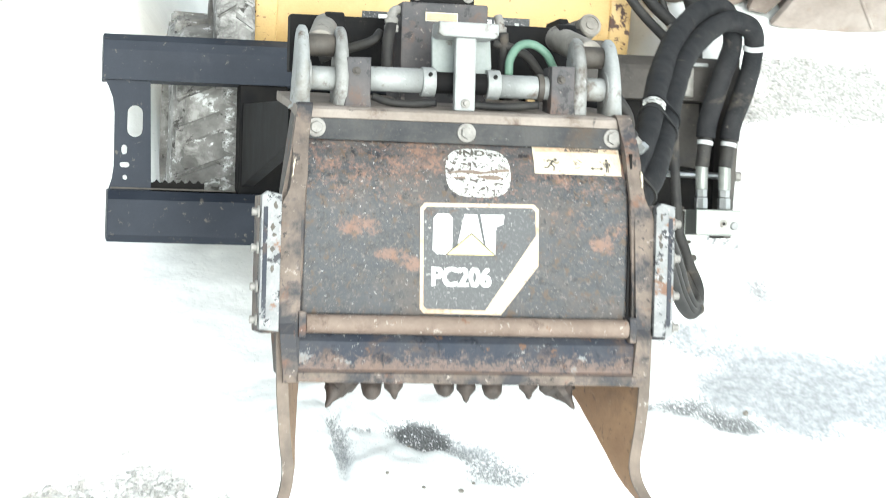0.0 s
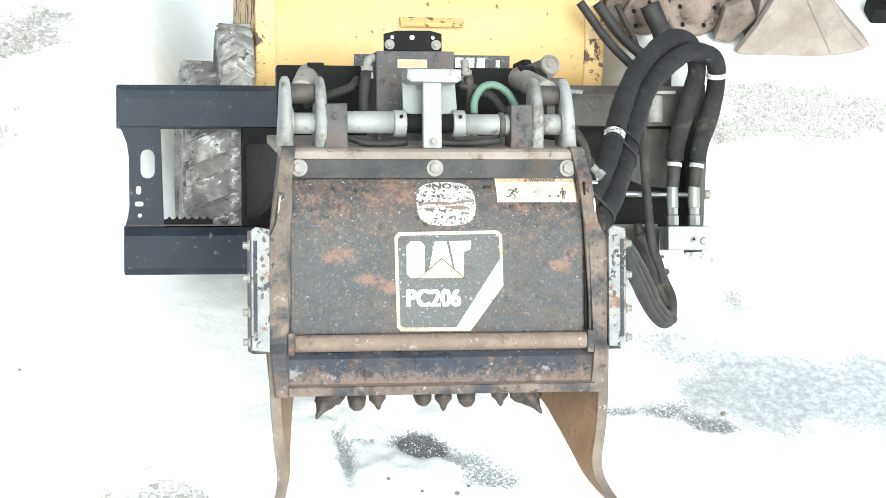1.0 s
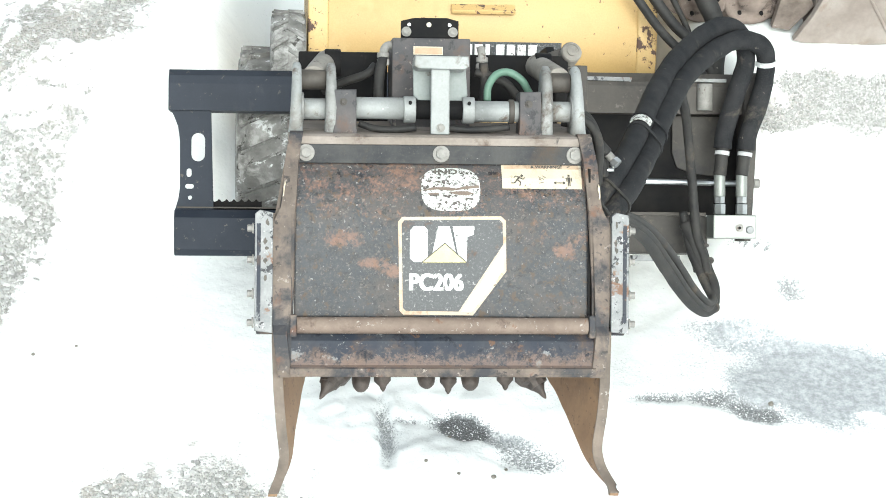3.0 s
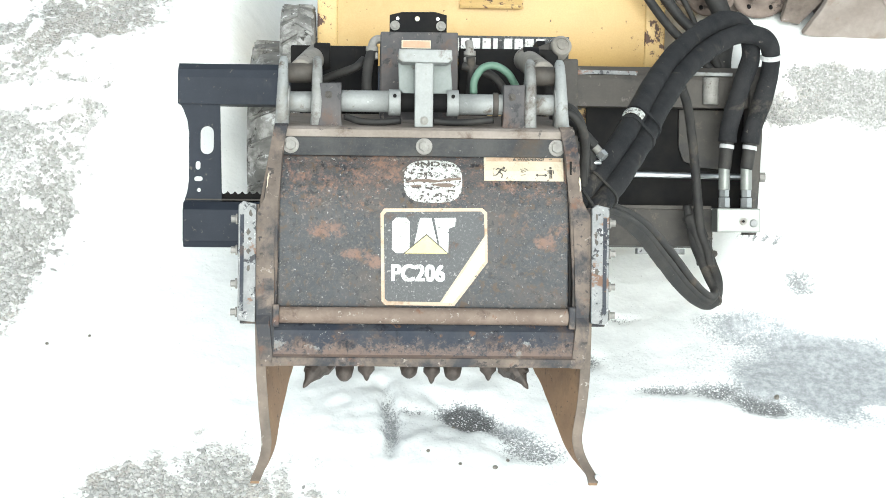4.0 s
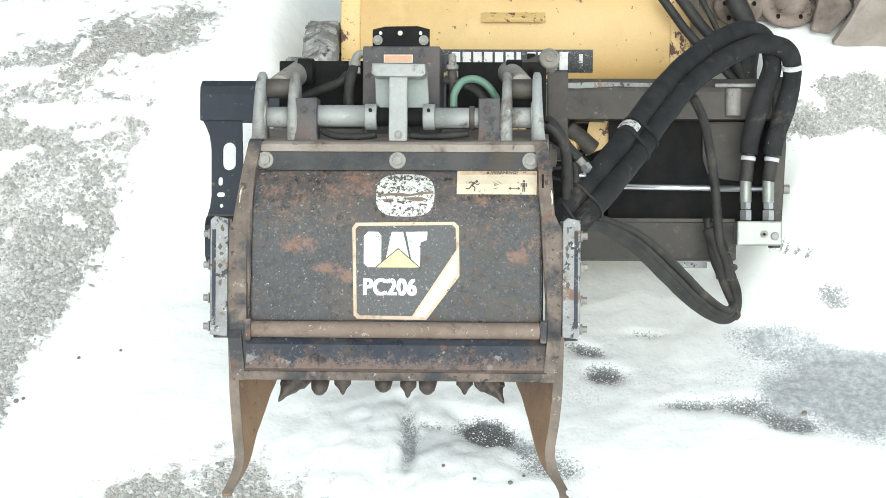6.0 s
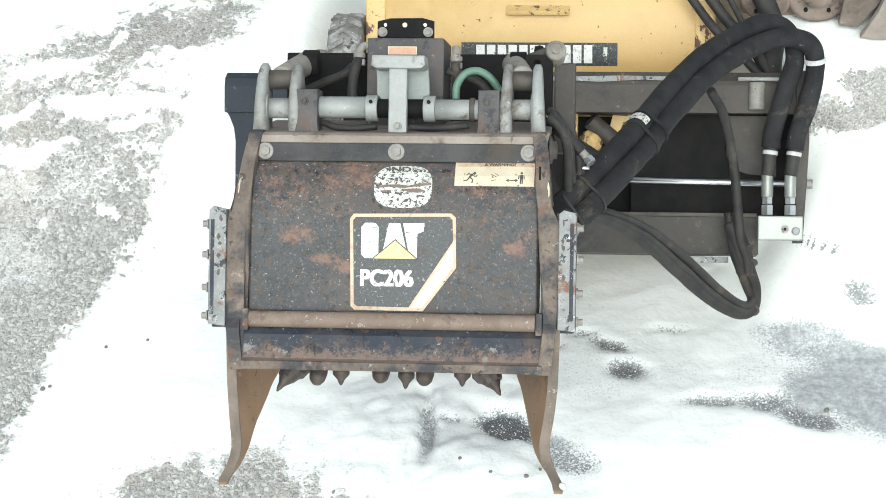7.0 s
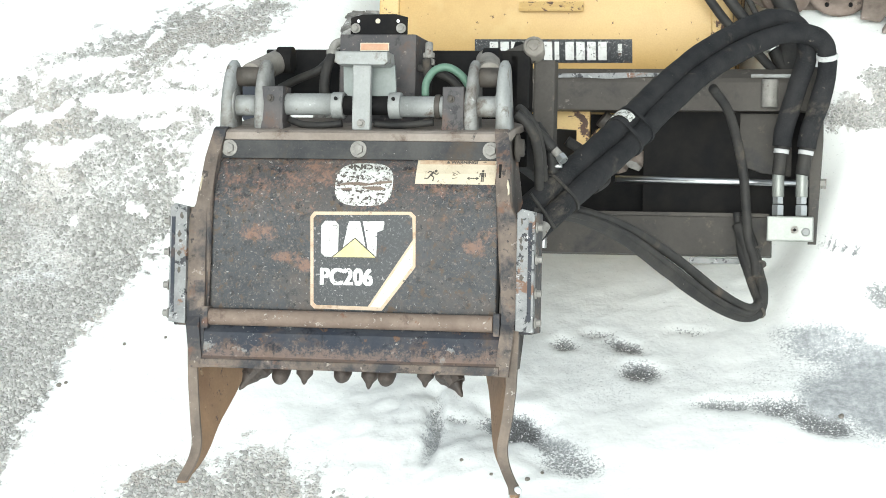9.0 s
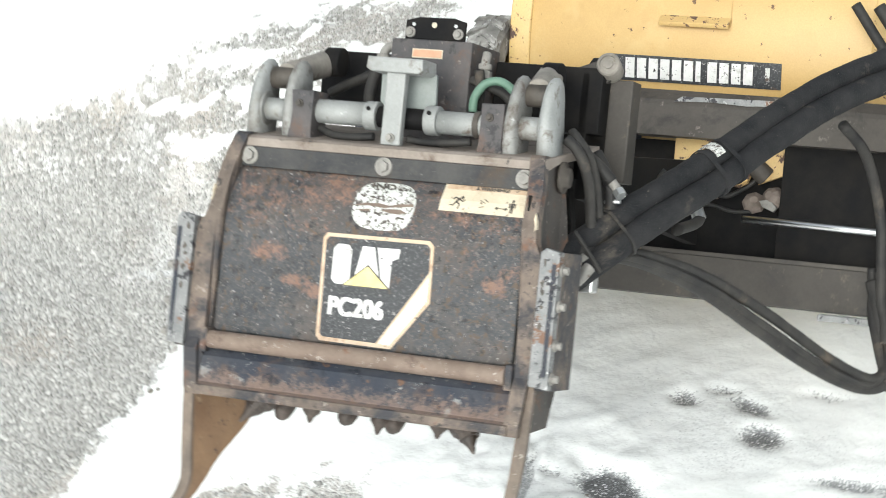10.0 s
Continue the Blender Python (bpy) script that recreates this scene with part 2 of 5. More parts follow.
m_track = surface("rusty_track_steel", (0.11, 0.085, 0.07), (0.22, 0.18, 0.155), 16, 0.8, 0.0, 0.4, 90,
                  [((0.5, 0.5, 0.5), 18, 0.66, 0.06, 0.9)])
m_mud_iron = surface("mud_caked_iron", (0.15, 0.112, 0.092), (0.27, 0.215, 0.185), 12, 0.85, 0.0, 0.5, 90,
                     [((0.06, 0.045, 0.04), 14, 0.57, 0.08, 0.9), ((0.40, 0.35, 0.31), 30, 0.62, 0.05, 0.9)])
m_shed = surface("dark_blue_grey_machine", (0.03, 0.036, 0.048), (0.05, 0.055, 0.07), 6, 0.6)


def rust_where(m, attr, low, high):
    """Rust that gathers where the attribute says, broken up by grain."""
    nt = m.node_tree
    bsdf = nt.nodes["Principled BSDF"]
    had = bsdf.inputs["Base Color"].links[0].from_socket
    coord = nt.nodes.new("ShaderNodeTexCoord").outputs["Object"]
    at = nt.nodes.new("ShaderNodeAttribute")
    at.attribute_name = attr
    fine = noise_tex(nt, coord, 85, 8, 0.75, 0.3)
    k = nt.nodes.new("ShaderNodeMath")
    k.operation = "MULTIPLY_ADD"
    nt.links.new(fine, k.inputs[0])
    k.inputs[1].default_value, k.inputs[2].default_value = 3.2, -1.6
    t = nt.nodes.new("ShaderNodeMath")
    t.operation = "ADD"
    nt.links.new(at.outputs["Fac"], t.inputs[0])
    nt.links.new(k.outputs[0], t.inputs[1])
    tone = blend(nt, noise_tex(nt, coord, 60, 5), low, high)
    col = blend(nt, ramp(nt, t.outputs[0], [(0.50, 0), (1.15, 0.72)]), had, tone)
    nt.links.new(col, bsdf.inputs["Base Color"])


rust_where(m_hood, "rust", (0.165, 0.108, 0.083), (0.27, 0.135, 0.085))
rust_where(m_band, "rust", (0.135, 0.104, 0.090), (0.215, 0.145, 0.112))


def ground_material():
    m = bpy.data.materials.new("snow_gravel_and_slush")
    m.use_nodes = True
    nt = m.node_tree
    bsdf = nt.nodes["Principled BSDF"]
    coord = nt.nodes.new("ShaderNodeTexCoord").outputs["Object"]
    cover = nt.nodes.new("ShaderNodeAttribute")
    cover.attribute_name = "gravel"
    wet = nt.nodes.new("ShaderNodeAttribute")
    wet.attribute_name = "slush"
    glaze_shade = nt.nodes.new("ShaderNodeAttribute")
    glaze_shade.attribute_name = "ice"
    edge = noise_tex(nt, coord, 26, 9, 0.7, 0.4)
    patch = noise_tex(nt, coord, 3.2, 6, 0.65, 0.6)
    grain = noise_tex(nt, coord, 130, 4, 0.7)
    vor = nt.nodes.new("ShaderNodeTexVoronoi")
    vor.inputs["Scale"].default_value = 120
    nt.links.new(coord, vor.inputs["Vector"])
    snow = blend(nt, ramp(nt, patch, [(0.3, 0), (0.7, 1)]), (0.765, 0.775, 0.765), (0.82, 0.827, 0.815))
    snow = blend(nt, ramp(nt, noise_tex(nt, coord, 60, 6, 0.75), [(0.70, 0), (0.78, 0.6)]), snow, (0.35, 0.34, 0.33))
    # Base kept darker than the loose stones, painting the shade between them.
    stone = blend(nt, ramp(nt, vor.outputs["Color"], [(0.15, 0), (0.85, 1)]), (0.20, 0.193, 0.183), (0.40, 0.39, 0.375))
    stone = blend(nt, ramp(nt, patch, [(0.47, 0), (0.62, 0.7)]), stone, (0.72, 0.72, 0.72))
    stone = blend(nt, ramp(nt, noise_tex(nt, coord, 2.1, 4, 0.6, 0.5), [(0.45, 0), (0.65, 0.7)]), stone, (0.44, 0.40, 0.36))
    stone = blend(nt, 0.5, stone, ramp(nt, grain, [(0.35, 0.3), (0.65, 0.7)]), "OVERLAY")

    fleck = noise_tex(nt, coord, 150, 5, 0.75, 0.2)

    def edged(attr, low, high, grain_by=None, much=1.7):
        s = nt.nodes.new("ShaderNodeMath")
        s.operation = "ADD"
        nt.links.new(attr.outputs["Fac"], s.inputs[0])
        k = nt.nodes.new("ShaderNodeMath")
        k.operation = "MULTIPLY_ADD"
        nt.links.new(grain_by or edge, k.inputs[0])
        k.inputs[1].default_value, k.inputs[2].default_value = much, -0.5 * much
        nt.links.new(k.outputs[0], s.inputs[1])
        return ramp(nt, s.outputs[0], [(low, 0), (high, 1)])
    gm, wm = edged(cover, 0.42, 0.58), edged(wet, 0.40, 0.60, fleck, 2.9)
    ice = blend(nt, ramp(nt, noise_tex(nt, coord, 240, 4, 0.7), [(0.42, 0), (0.66, 1)]), (0.17, 0.174, 0.180), (0.36, 0.366, 0.375))
    deep = blend(nt, ramp(nt, noise_tex(nt, coord, 240, 4, 0.7), [(0.46, 0), (0.66, 1)]), (0.055, 0.056, 0.058), (0.22, 0.225, 0.23))
    ice = blend(nt, ramp(nt, wet.outputs["Fac"], [(0.66, 0), (0.92, 1)]), ice, deep)
    col = blend(nt, gm, snow, stone)
    film = blend(nt, ramp(nt, noise_tex(nt, coord, 45, 9, 0.8), [(0.40, 0), (0.62, 1)]), (0.23, 0.24, 0.252), (0.42, 0.43, 0.447))
    # Grey packed-snow tone that also paints the shade under the planer.
    packed_shade = blend(nt, noise_tex(nt, coord, 5, 4, 0.6), (0.56, 0.575, 0.58), (0.70, 0.708, 0.705))
    col = blend(nt, ramp(nt, glaze_shade.outputs["Fac"], [(0.04, 0), (0.28, 0.85)]), col, packed_shade)
    col = blend(nt, edged(glaze_shade, 0.36, 0.62, fleck, 1.5), col, film)
    col = blend(nt, wm, col, ice)
    nt.links.new(col, bsdf.inputs["Base Color"])
    rgh = blend(nt, wm, (0.75,) * 3, (0.45,) * 3)
    nt.links.new(rgh, bsdf.inputs["Roughness"])
    b = grow(nt, "ShaderNodeBump", Strength=0.5, Distance=0.012)
    crust = blend(nt, 0.25, noise_tex(nt, coord, 11, 3, 0.5), noise_tex(nt, coord, 70, 3, 0.5))
    nt.links.new(blend(nt, gm, crust, vor.outputs["Distance"]), b.inputs["Height"])
    nt.links.new(b.outputs[0], bsdf.inputs["Normal"])
    return m


m_ground = ground_material()
m_stone = surface("pale_crushed_stone", (0.33, 0.32, 0.31), (0.60, 0.59, 0.57), 30, 0.85, 0.0, 0.3, 160)


# ---- builders ----
def mesh_of(name, bm, material, smooth=False):
    me = bpy.data.meshes.new(name)
    bmesh.ops.recalc_face_normals(bm, faces=bm.faces)
    bm.to_mesh(me)
    bm.free()
    me.materials.append(material)
    if smooth:
        me.polygons.foreach_set("use_smooth", [True] * len(me.polygons))
    return me


def part(name, bm, material, parent, label="", smooth=False):
    ob = new(name, mesh_of(name, bm, material, smooth))
    ob.parent = parent
    if label:
        tagged(ob, label)
    return ob


def thing(name, m, label, category, group="", kind=""):
    ob = new(name)
    ob.matrix_world = m
    ob.empty_display_size = 0.1
    return tagged(ob, label, category, group, kind)


def box(x0, x1, y0, y1, z0, z1, bev=0.003, bm=None):
    bm = bm or bmesh.new()
    made = bmesh.ops.create_cube(bm, size=1.0)["verts"]
    for v in made:
        v.co = Vector((x0 + (v.co.x + 0.5) * (x1 - x0), y0 + (v.co.y + 0.5) * (y1 - y0), z0 + (v.co.z + 0.5) * (z1 - z0)))
    if bev:
        edges = list({e for v in made for e in v.link_edges})
        bmesh.ops.bevel(bm, geom=edges, offset=bev, segments=2, affect="EDGES", profile=0.6)
    return bm


def slab(outline, axis, a, b, bev=0.002, bm=None):
    """A flat outline of (u, v) points drawn out from a to b along axis 0, 1 or 2; u, v are the other two axes in order."""
    bm = bm or bmesh.new()

    def at(u, v, w):
        return {0: (w, u, v), 1: (u, w, v), 2: (u, v, w)}[axis]
    lo = [bm.verts.new(at(u, v, a)) for u, v in outline]
    hi = [bm.verts.new(at(u, v, b)) for u, v in outline]
    n = len(outline)
    faces = [bm.faces.new(lo), bm.faces.new(hi[::-1])]
    for i in range(n):
        faces.append(bm.faces.new((lo[i], lo[(i + 1) % n], hi[(i + 1) % n], hi[i])))
    if bev:
        bmesh.ops.recalc_face_normals(bm, faces=bm.faces)
        edges = list({e for f in faces[:2] for e in f.edges})
        bmesh.ops.bevel(bm, geom=edges, offset=bev, segments=2, affect="EDGES", profile=0.6)
    return bm


def rod(p, q, r, r2=None, seg=24, bev=0.0, bm=None):
    bm = bm or bmesh.new()
    p, q = Vector(p), Vector(q)
    m = Matrix.Translation((p + q) / 2) @ (q - p).to_track_quat("Z", "Y").to_matrix().to_4x4()
    made = bmesh.ops.create_cone(bm, cap_ends=True, segments=seg, radius1=r, radius2=r if r2 is None else r2, depth=(q - p).length, matrix=m)["verts"]
    if bev:
        caps = [f for f in {f for v in made for f in v.link_faces} if len(f.verts) == seg]
        bmesh.ops.bevel(bm, geom=list({e for f in caps for e in f.edges}), offset=bev, segments=2, affect="EDGES", profile=0.6)
    return bm


def turned(profile, origin, axis, seg=28, bm=None):
    """A solid of revolution: profile of (along, radius) about axis from origin."""
    bm = bm or bmesh.new()
    turn = Vector(axis).normalized().to_track_quat("Z", "Y").to_matrix()
    rings = []
    for a, r in profile:
        rings.append([bm.verts.new(Vector(origin) + turn @ Vector((r * math.cos(2 * math.pi * k / seg), r * math.sin(2 * math.pi * k / seg), a))) for k in range(seg)])
    for A, B in zip(rings, rings[1:]):
        for k in range(seg):
            bm.faces.new((A[k], A[(k + 1) % seg], B[(k + 1) % seg], B[k]))
    bm.faces.new(rings[0][::-1])
    bm.faces.new(rings[-1])
    return bm


def curve_points(pts, n=10):
    """A smooth curve through the points."""
    P = [Vector(p) for p in pts]
    P = [2 * P[0] - P[1]] + P + [2 * P[-1] - P[-2]]
    out = []
    for i in range(1, len(P) - 2):
        for k in range(n):
            t = k / n
            a, b, c, d = P[i - 1:i + 3]
            out.append(0.5 * (2 * b + (c - a) * t + (2 * a - 5 * b + 4 * c - d) * t * t + (3 * b - a - 3 * c + d) * t ** 3))
    return out + [P[-2]]


def pipe(pts, r, seg=14, n=10, lumps=0.0, bm=None, seed=0.0):
    bm = bm or bmesh.new()
    C = curve_points(pts, n)
    rings, side = [], Vector((0.31, 0.2, 0.93))
    for i, c in enumerate(C):
        d = (C[min(i + 1, len(C) - 1)] - C[max(i - 1, 0)]).normalized()
        side = (side - d * side.dot(d)).normalized()
        up = d.cross(side)
        rr = r * (1 + lumps * noise.noise(c * 14 + Vector((seed, 0, 0))))
        rings.append([bm.verts.new(c + rr * (1 + lumps * 0.5 * noise.noise(c * 38 + Vector((0.45 * math.cos(6.283 * k / seg), seed, 0.45 * math.sin(6.283 * k / seg))))) * (math.cos(2 * math.pi * k / seg) * side + math.sin(2 * math.pi * k / seg) * up)) for k in range(seg)])
    for A, B in zip(rings, rings[1:]):
        for k in range(seg):
            bm.faces.new((A[k], A[(k + 1) % seg], B[(k + 1) % seg], B[k]))
    bm.faces.new(rings[0][::-1])
    bm.faces.new(rings[-1])
    return bm


def bolt_mesh(c, axis, r=0.016, h=0.012, bm=None):
    """A washer with a hexagon head, standing out along axis."""
    bm = bm or bmesh.new()
    a = Vector(axis).normalized()
    c = Vector(c)
    rod(c, c + a * 0.004, r, seg=24, bev=0.001, bm=bm)
    rod(c + a * 0.003, c + a * (0.004 + h), r * 0.66, seg=6, bev=0.0012, bm=bm)
    return bm


def arc(cx, cy, r, a0, a1, n=6):
    return [(cx + r * math.cos(radians(a0 + (a1 - a0) * k / n)), cy + r * math.sin(radians(a0 + (a1 - a0) * k / n))) for k in range(n + 1)]


def strip(xs, us, depth, thick, bm=None):
    """A sheet over a list of x at each of the heights us, its front at depth(u), thick behind."""
    bm = bm or bmesh.new()
    f = [[bm.verts.new((x, depth(u), u)) for x in xs] for u in us]
    b = [[bm.verts.new((x, depth(u) + thick, u)) for x in xs] for u in us]
    for g in (f, b):
        for i in range(len(us) - 1):
            for j in range(len(xs) - 1):
                bm.faces.new((g[i][j], g[i][j + 1], g[i + 1][j + 1], g[i + 1][j]))
    for i in range(len(us) - 1):
        for j in (0, len(xs) - 1):
            bm.faces.new((f[i][j], f[i + 1][j], b[i + 1][j], b[i][j]))
    for j in range(len(xs) - 1):
        for i in (0, len(us) - 1):
            bm.faces.new((f[i][j], f[i][j + 1], b[i][j + 1], b[i][j]))
    return bm


def lettering(name, text, size, x, u, w, parent, material, width=None, bold=0.0):
    """Raised letters on the hood: lower left corner at (x, u), standing at depth w."""
    cu = bpy.data.curves.new(name, "FONT")
    cu.body, cu.size, cu.extrude, cu.space_character = text, size, 0.0008, 1.0 + bold * 16
    tmp = bpy.data.objects.new(name, cu)
    scene.collection.objects.link(tmp)
    bpy.context.view_layer.update()
    me = bpy.data.meshes.new_from_object(tmp.evaluated_get(bpy.context.evaluated_depsgraph_get()))
    bpy.data.objects.remove(tmp)
    xs = [v.co.x for v in me.vertices]
    k = width / (max(xs) - min(xs)) if width else 1.0
    x0 = min(xs)
    for v in me.vertices:
        v.co = Vector((x + (v.co.x - x0) * k, w - v.co.z, u + v.co.y))
    if bold:
        bm = bmesh.new()
        for i, (dx, du) in enumerate(((-1, -0.6), (1, -0.6), (-1, 0.6), (1, 0.6), (0, 0))):
            start = len(bm.verts)
            bm.from_mesh(me)
            bm.verts.ensure_lookup_table()
            for v in bm.verts[start:]:
                v.co += Vector((dx * bold, -0.0001 * i, du * bold))
        bm.to_mesh(me)
        bm.free()
    me.materials.clear()
    me.materials.append(material)
    ob = new(name, me)
    ob.parent = parent
    return ob

# ---- ground: one sheet of trodden snow, gravel and slush ----
def hump(x, y, cx, cy, rx, ry, turn=0.0):
    c, s = np.cos(radians(turn)), np.sin(radians(turn))
    dx, dy = x - cx, y - cy
    u, v = (dx * c + dy * s) / rx, (-dx * s + dy * c) / ry
    return np.clip(1.45 - np.sqrt(u * u + v * v) * 0.95, 0, 1)


def patch_of(x, y, cx, cy, rx, ry, turn=0.0):
    """Like hump, with a sharper, ragged edge."""
    c, s = np.cos(radians(turn)), np.sin(radians(turn))
    dx, dy = x - cx + 0.012 * lumps(x, y, 23, 61) + 0.006 * lumps(x, y, 61, 62), y - cy + 0.010 * lumps(x, y, 27, 63) + 0.005 * lumps(x, y, 67, 64)
    u, v = (dx * c + dy * s) / rx, (-dx * s + dy * c) / ry
    return np.clip(0.5 + (1 - np.sqrt(u * u + v * v)) * 1.15, 0, 1)


def wave(x, y, k, seed):
    r = np.random.RandomState(seed)
    out = 0
    for _ in range(9):
        a, f, ph = r.uniform(0, 6.28), k * r.uniform(0.5, 1.9), r.uniform(0, 6.28)
        out = out + np.sin((x * np.cos(a) + y * np.sin(a)) * f + ph)
    return out / 5.0


def lumps(x, y, k, seed):
    """Uneven lumps: smooth random heights on a lattice of k cells a metre."""
    r = np.random.RandomState(seed)
    grid = r.uniform(-1, 1, (64, 64))
    u, v = x * k + 0.37 * y * k, y * k - 0.37 * x * k
    iu, iv = np.floor(u).astype(int), np.floor(v).astype(int)
    fu, fv = u - iu, v - iv
    fu, fv = fu * fu * (3 - 2 * fu), fv * fv * (3 - 2 * fv)
    a, b = grid[iu % 64, iv % 64], grid[(iu + 1) % 64, iv % 64]
    c, d = grid[iu % 64, (iv + 1) % 64], grid[(iu + 1) % 64, (iv + 1) % 64]
    return (a + (b - a) * fu) * (1 - fv) + (c + (d - c) * fu) * fv


def ease(t):
    t = np.clip(t, 0, 1)
    return t * t * (3 - 2 * t)


def view_rise(x, y):
    """Ground raised behind the loader to fit the camera's view: gently left, steeply right."""
    gentle = np.maximum(ease((-0.28 - x) / 0.30), ease((y - 2.6) / 0.8)) * (x < 0.3)
    steep = np.maximum(ease((x - 0.78 + 0.24 * ease((y - 1.1) / 0.25)) / 0.32), ease((y - 2.6) / 0.8) * ease((x - 0.3) / 0.5))
    return 0.35 * ease((y - 1.05) / 0.80) * gentle + 0.70 * ease((y - 0.75) / 0.52) * steep


def sight_warp(x, y):
    """Stretches the yard's pattern along sight lines, to fit the camera's view over the rise."""
    k = 3.8 / (3.8 - view_rise(x, y))
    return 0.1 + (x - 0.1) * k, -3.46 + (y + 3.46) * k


def gravel_at(x, y):
    x, y = sight_warp(x, y)
    side = np.interp(y, [0.3, 0.66, 0.9, 1.14, 1.36, 1.62, 1.85, 2.13, 2.6, 3.5], [-1.25, -1.165, -1.10, -1.05, -1.0, -0.95, -0.905, -0.875, -0.85, -0.80])
    road = np.clip(0.5 + (side + 0.045 * wave(x, y, 7, 3) + 0.02 * lumps(x, y, 14, 5) - x) * 4.5, 0, 1)
    x, y = x + 0.07 * lumps(x, y, 6, 51) + 0.035 * lumps(x, y, 17, 52), y + 0.05 * lumps(x, y, 6, 53) + 0.03 * lumps(x, y, 19, 54)
    streak = np.clip(0.26 + 0.65 * wave(x * 0.35 + y * 0.2, y * 1.2 - x * 0.3, 7.0, 8), 0.0, 1)
    far = np.clip((y - 1.1) / 0.8, 0, 1)
    road = road * (1 - far * (1 - streak) * 0.9)
    for cx, cy, rx, ry, turn, k in ((-1.46, 1.71, 0.12, 0.041, 17, 0.95), (-1.18, 1.83, 0.06, 0.032, 11, 0.8), (-1.21, 1.95, 0.2, 0.041, 3, 0.95),
                                    (-0.88, 1.98, 0.14, 0.06, 27, 1), (-1.46, 2.16, 0.13, 0.052, 17, 0.8), (-1.33, 2.35, 0.08, 0.023, 62, 0.9),
                                    (-1.57, 2.46, 0.17, 0.031, -6, 0.9), (-0.99, 2.3, 0.14, 0.032, -11, 0.9), (-1.59, 1.92, 0.07, 0.023, 52, 0.85),
                                    (-1.59, 2.34, 0.06, 0.025, -17, 0.7), (-1.18, 1.38, 0.05, 0.02, -41, 0.8), (-1.32, 1.26, 0.03, 0.017, -6, 0.7),
                                    (-1.72, 2.32, 0.07, 0.012, 70, 0.6)):
        road = road * (1 - 0.8 * k * hump(x, y, cx, cy, rx, ry * 1.25, turn))
    g = np.maximum(road, hump(x, y, -0.58, 0.08, 0.36, 0.25, 8) * 0.85)
    for cx, cy, rx, ry, turn in ((1.52, 2.02, 0.30, 0.155, 3), (1.20, 1.94, 0.26, 0.085, 6), (1.84, 2.00, 0.22, 0.12, -8)):
        g = np.maximum(g, hump(x, y, cx, cy, rx, ry, turn) * (0.95 + 0.22 * wave(x, y, 16, 31)))
    g = np.maximum(g, hump(x, y, -0.02, -0.1, 0.10, 0.20, 0) * 0.45)
    return np.clip(g, 0, 1)


def slush_and_shade_at(x, y):
    x, y = sight_warp(x, y)
    s = patch_of(x, y, 0.165, 0.462, 0.085, 0.046, -20) * 1.3
    s = np.maximum(s, patch_of(x, y, 0.262, 0.392, 0.070, 0.020, -30) * 0.62)
    s = np.maximum(s, patch_of(x, y, 0.335, 0.335, 0.085, 0.050, -25) * 0.64)
    s = np.maximum(s, patch_of(x, y, 0.715, 0.572, 0.085, 0.024, 0) * 0.72)
    s = np.maximum(s, patch_of(x, y, 0.865, 0.570, 0.080, 0.040, -4) * 0.78)
    s = np.maximum(s, patch_of(x, y, 0.970, 0.518, 0.095, 0.040, -18) * 0.84)
    for cx, cy, rx, ry, turn, k in ((0.26, 0.80, 0.04, 0.024, -15, 0.8), (0.433, 0.796, 0.052, 0.026, -20, 0.9), (0.481, 0.691, 0.055, 0.036, -15, 0.95), (1.155, 1.042, 0.050, 0.062, -15, 0.85),
                                    (1.08, 1.25, 0.085, 0.020, -18, 0.85), (0.36, 0.845, 0.05, 0.012, 0, 0.6), (0.60, 0.87, 0.06, 0.014, 0, 0.5)):
        s = np.maximum(s, patch_of(x, y, cx, cy, rx, ry, turn) * k * 0.92)
    # Grey line: shade of the groove between snow clumps, put into the colour.
    s = np.maximum(s, patch_of(x, y, -0.052, 0.470, 0.016, 0.085, 6) * 0.62)
    s = np.maximum(s, patch_of(x, y, 0.010, 0.478, 0.035, 0.016, -20) * 0.5)
    return np.clip(s, 0, 1.5)


def ice_and_shade_at(x, y):
    x, y = sight_warp(x, y)
    s = patch_of(x, y, 1.00, 0.81, 0.17, 0.095, -10) * 0.78
    s = np.maximum(s, patch_of(x, y, 1.01, 0.62, 0.13, 0.12, -10) * 0.80)
    s = np.maximum(s, patch_of(x, y, 1.23, 0.63, 0.30, 0.19, -12) * 1.0)
    s = np.maximum(s, patch_of(x, y, 1.65, 0.60, 0.40, 0.21, -10) * 0.9)
    s = np.maximum(s, patch_of(x, y, 0.99, 0.63, 0.13, 0.075, -8) * 0.60)
    # Softer grey along the same groove, also painted shade.
    s = np.maximum(s, patch_of(x, y, -0.052, 0.44, 0.030, 0.15, 5) * 0.62)
    s = np.maximum(s, patch_of(x, y, 0.235, 0.425, 0.16, 0.055, -28) * 0.55)
    # Broad greying of the snow; the second hump paints shade under the planer.
    s = np.maximum(s, hump(x, y, 0.58, 0.68, 0.58, 0.26, -6) * 0.30)
    s = np.maximum(s, hump(x, y, 0.08, 0.44, 0.30, 0.22, 0) * 0.30)
    s = np.maximum(s, patch_of(x, y, 0.42, 0.77, 0.20, 0.09, -8) * 0.33)
    s = np.maximum(s, patch_of(x, y, 0.86, 0.70, 0.16, 0.08, -4) * 0.42)
    return np.clip(s * (0.92 + 0.2 * lumps(x, y, 9, 14)) - patch_of(x, y, 1.18, 0.835, 0.075, 0.022, -6) * 0.9 - patch_of(x, y, 1.30, 0.485, 0.05, 0.02, -15) * 0.5, 0, 1)


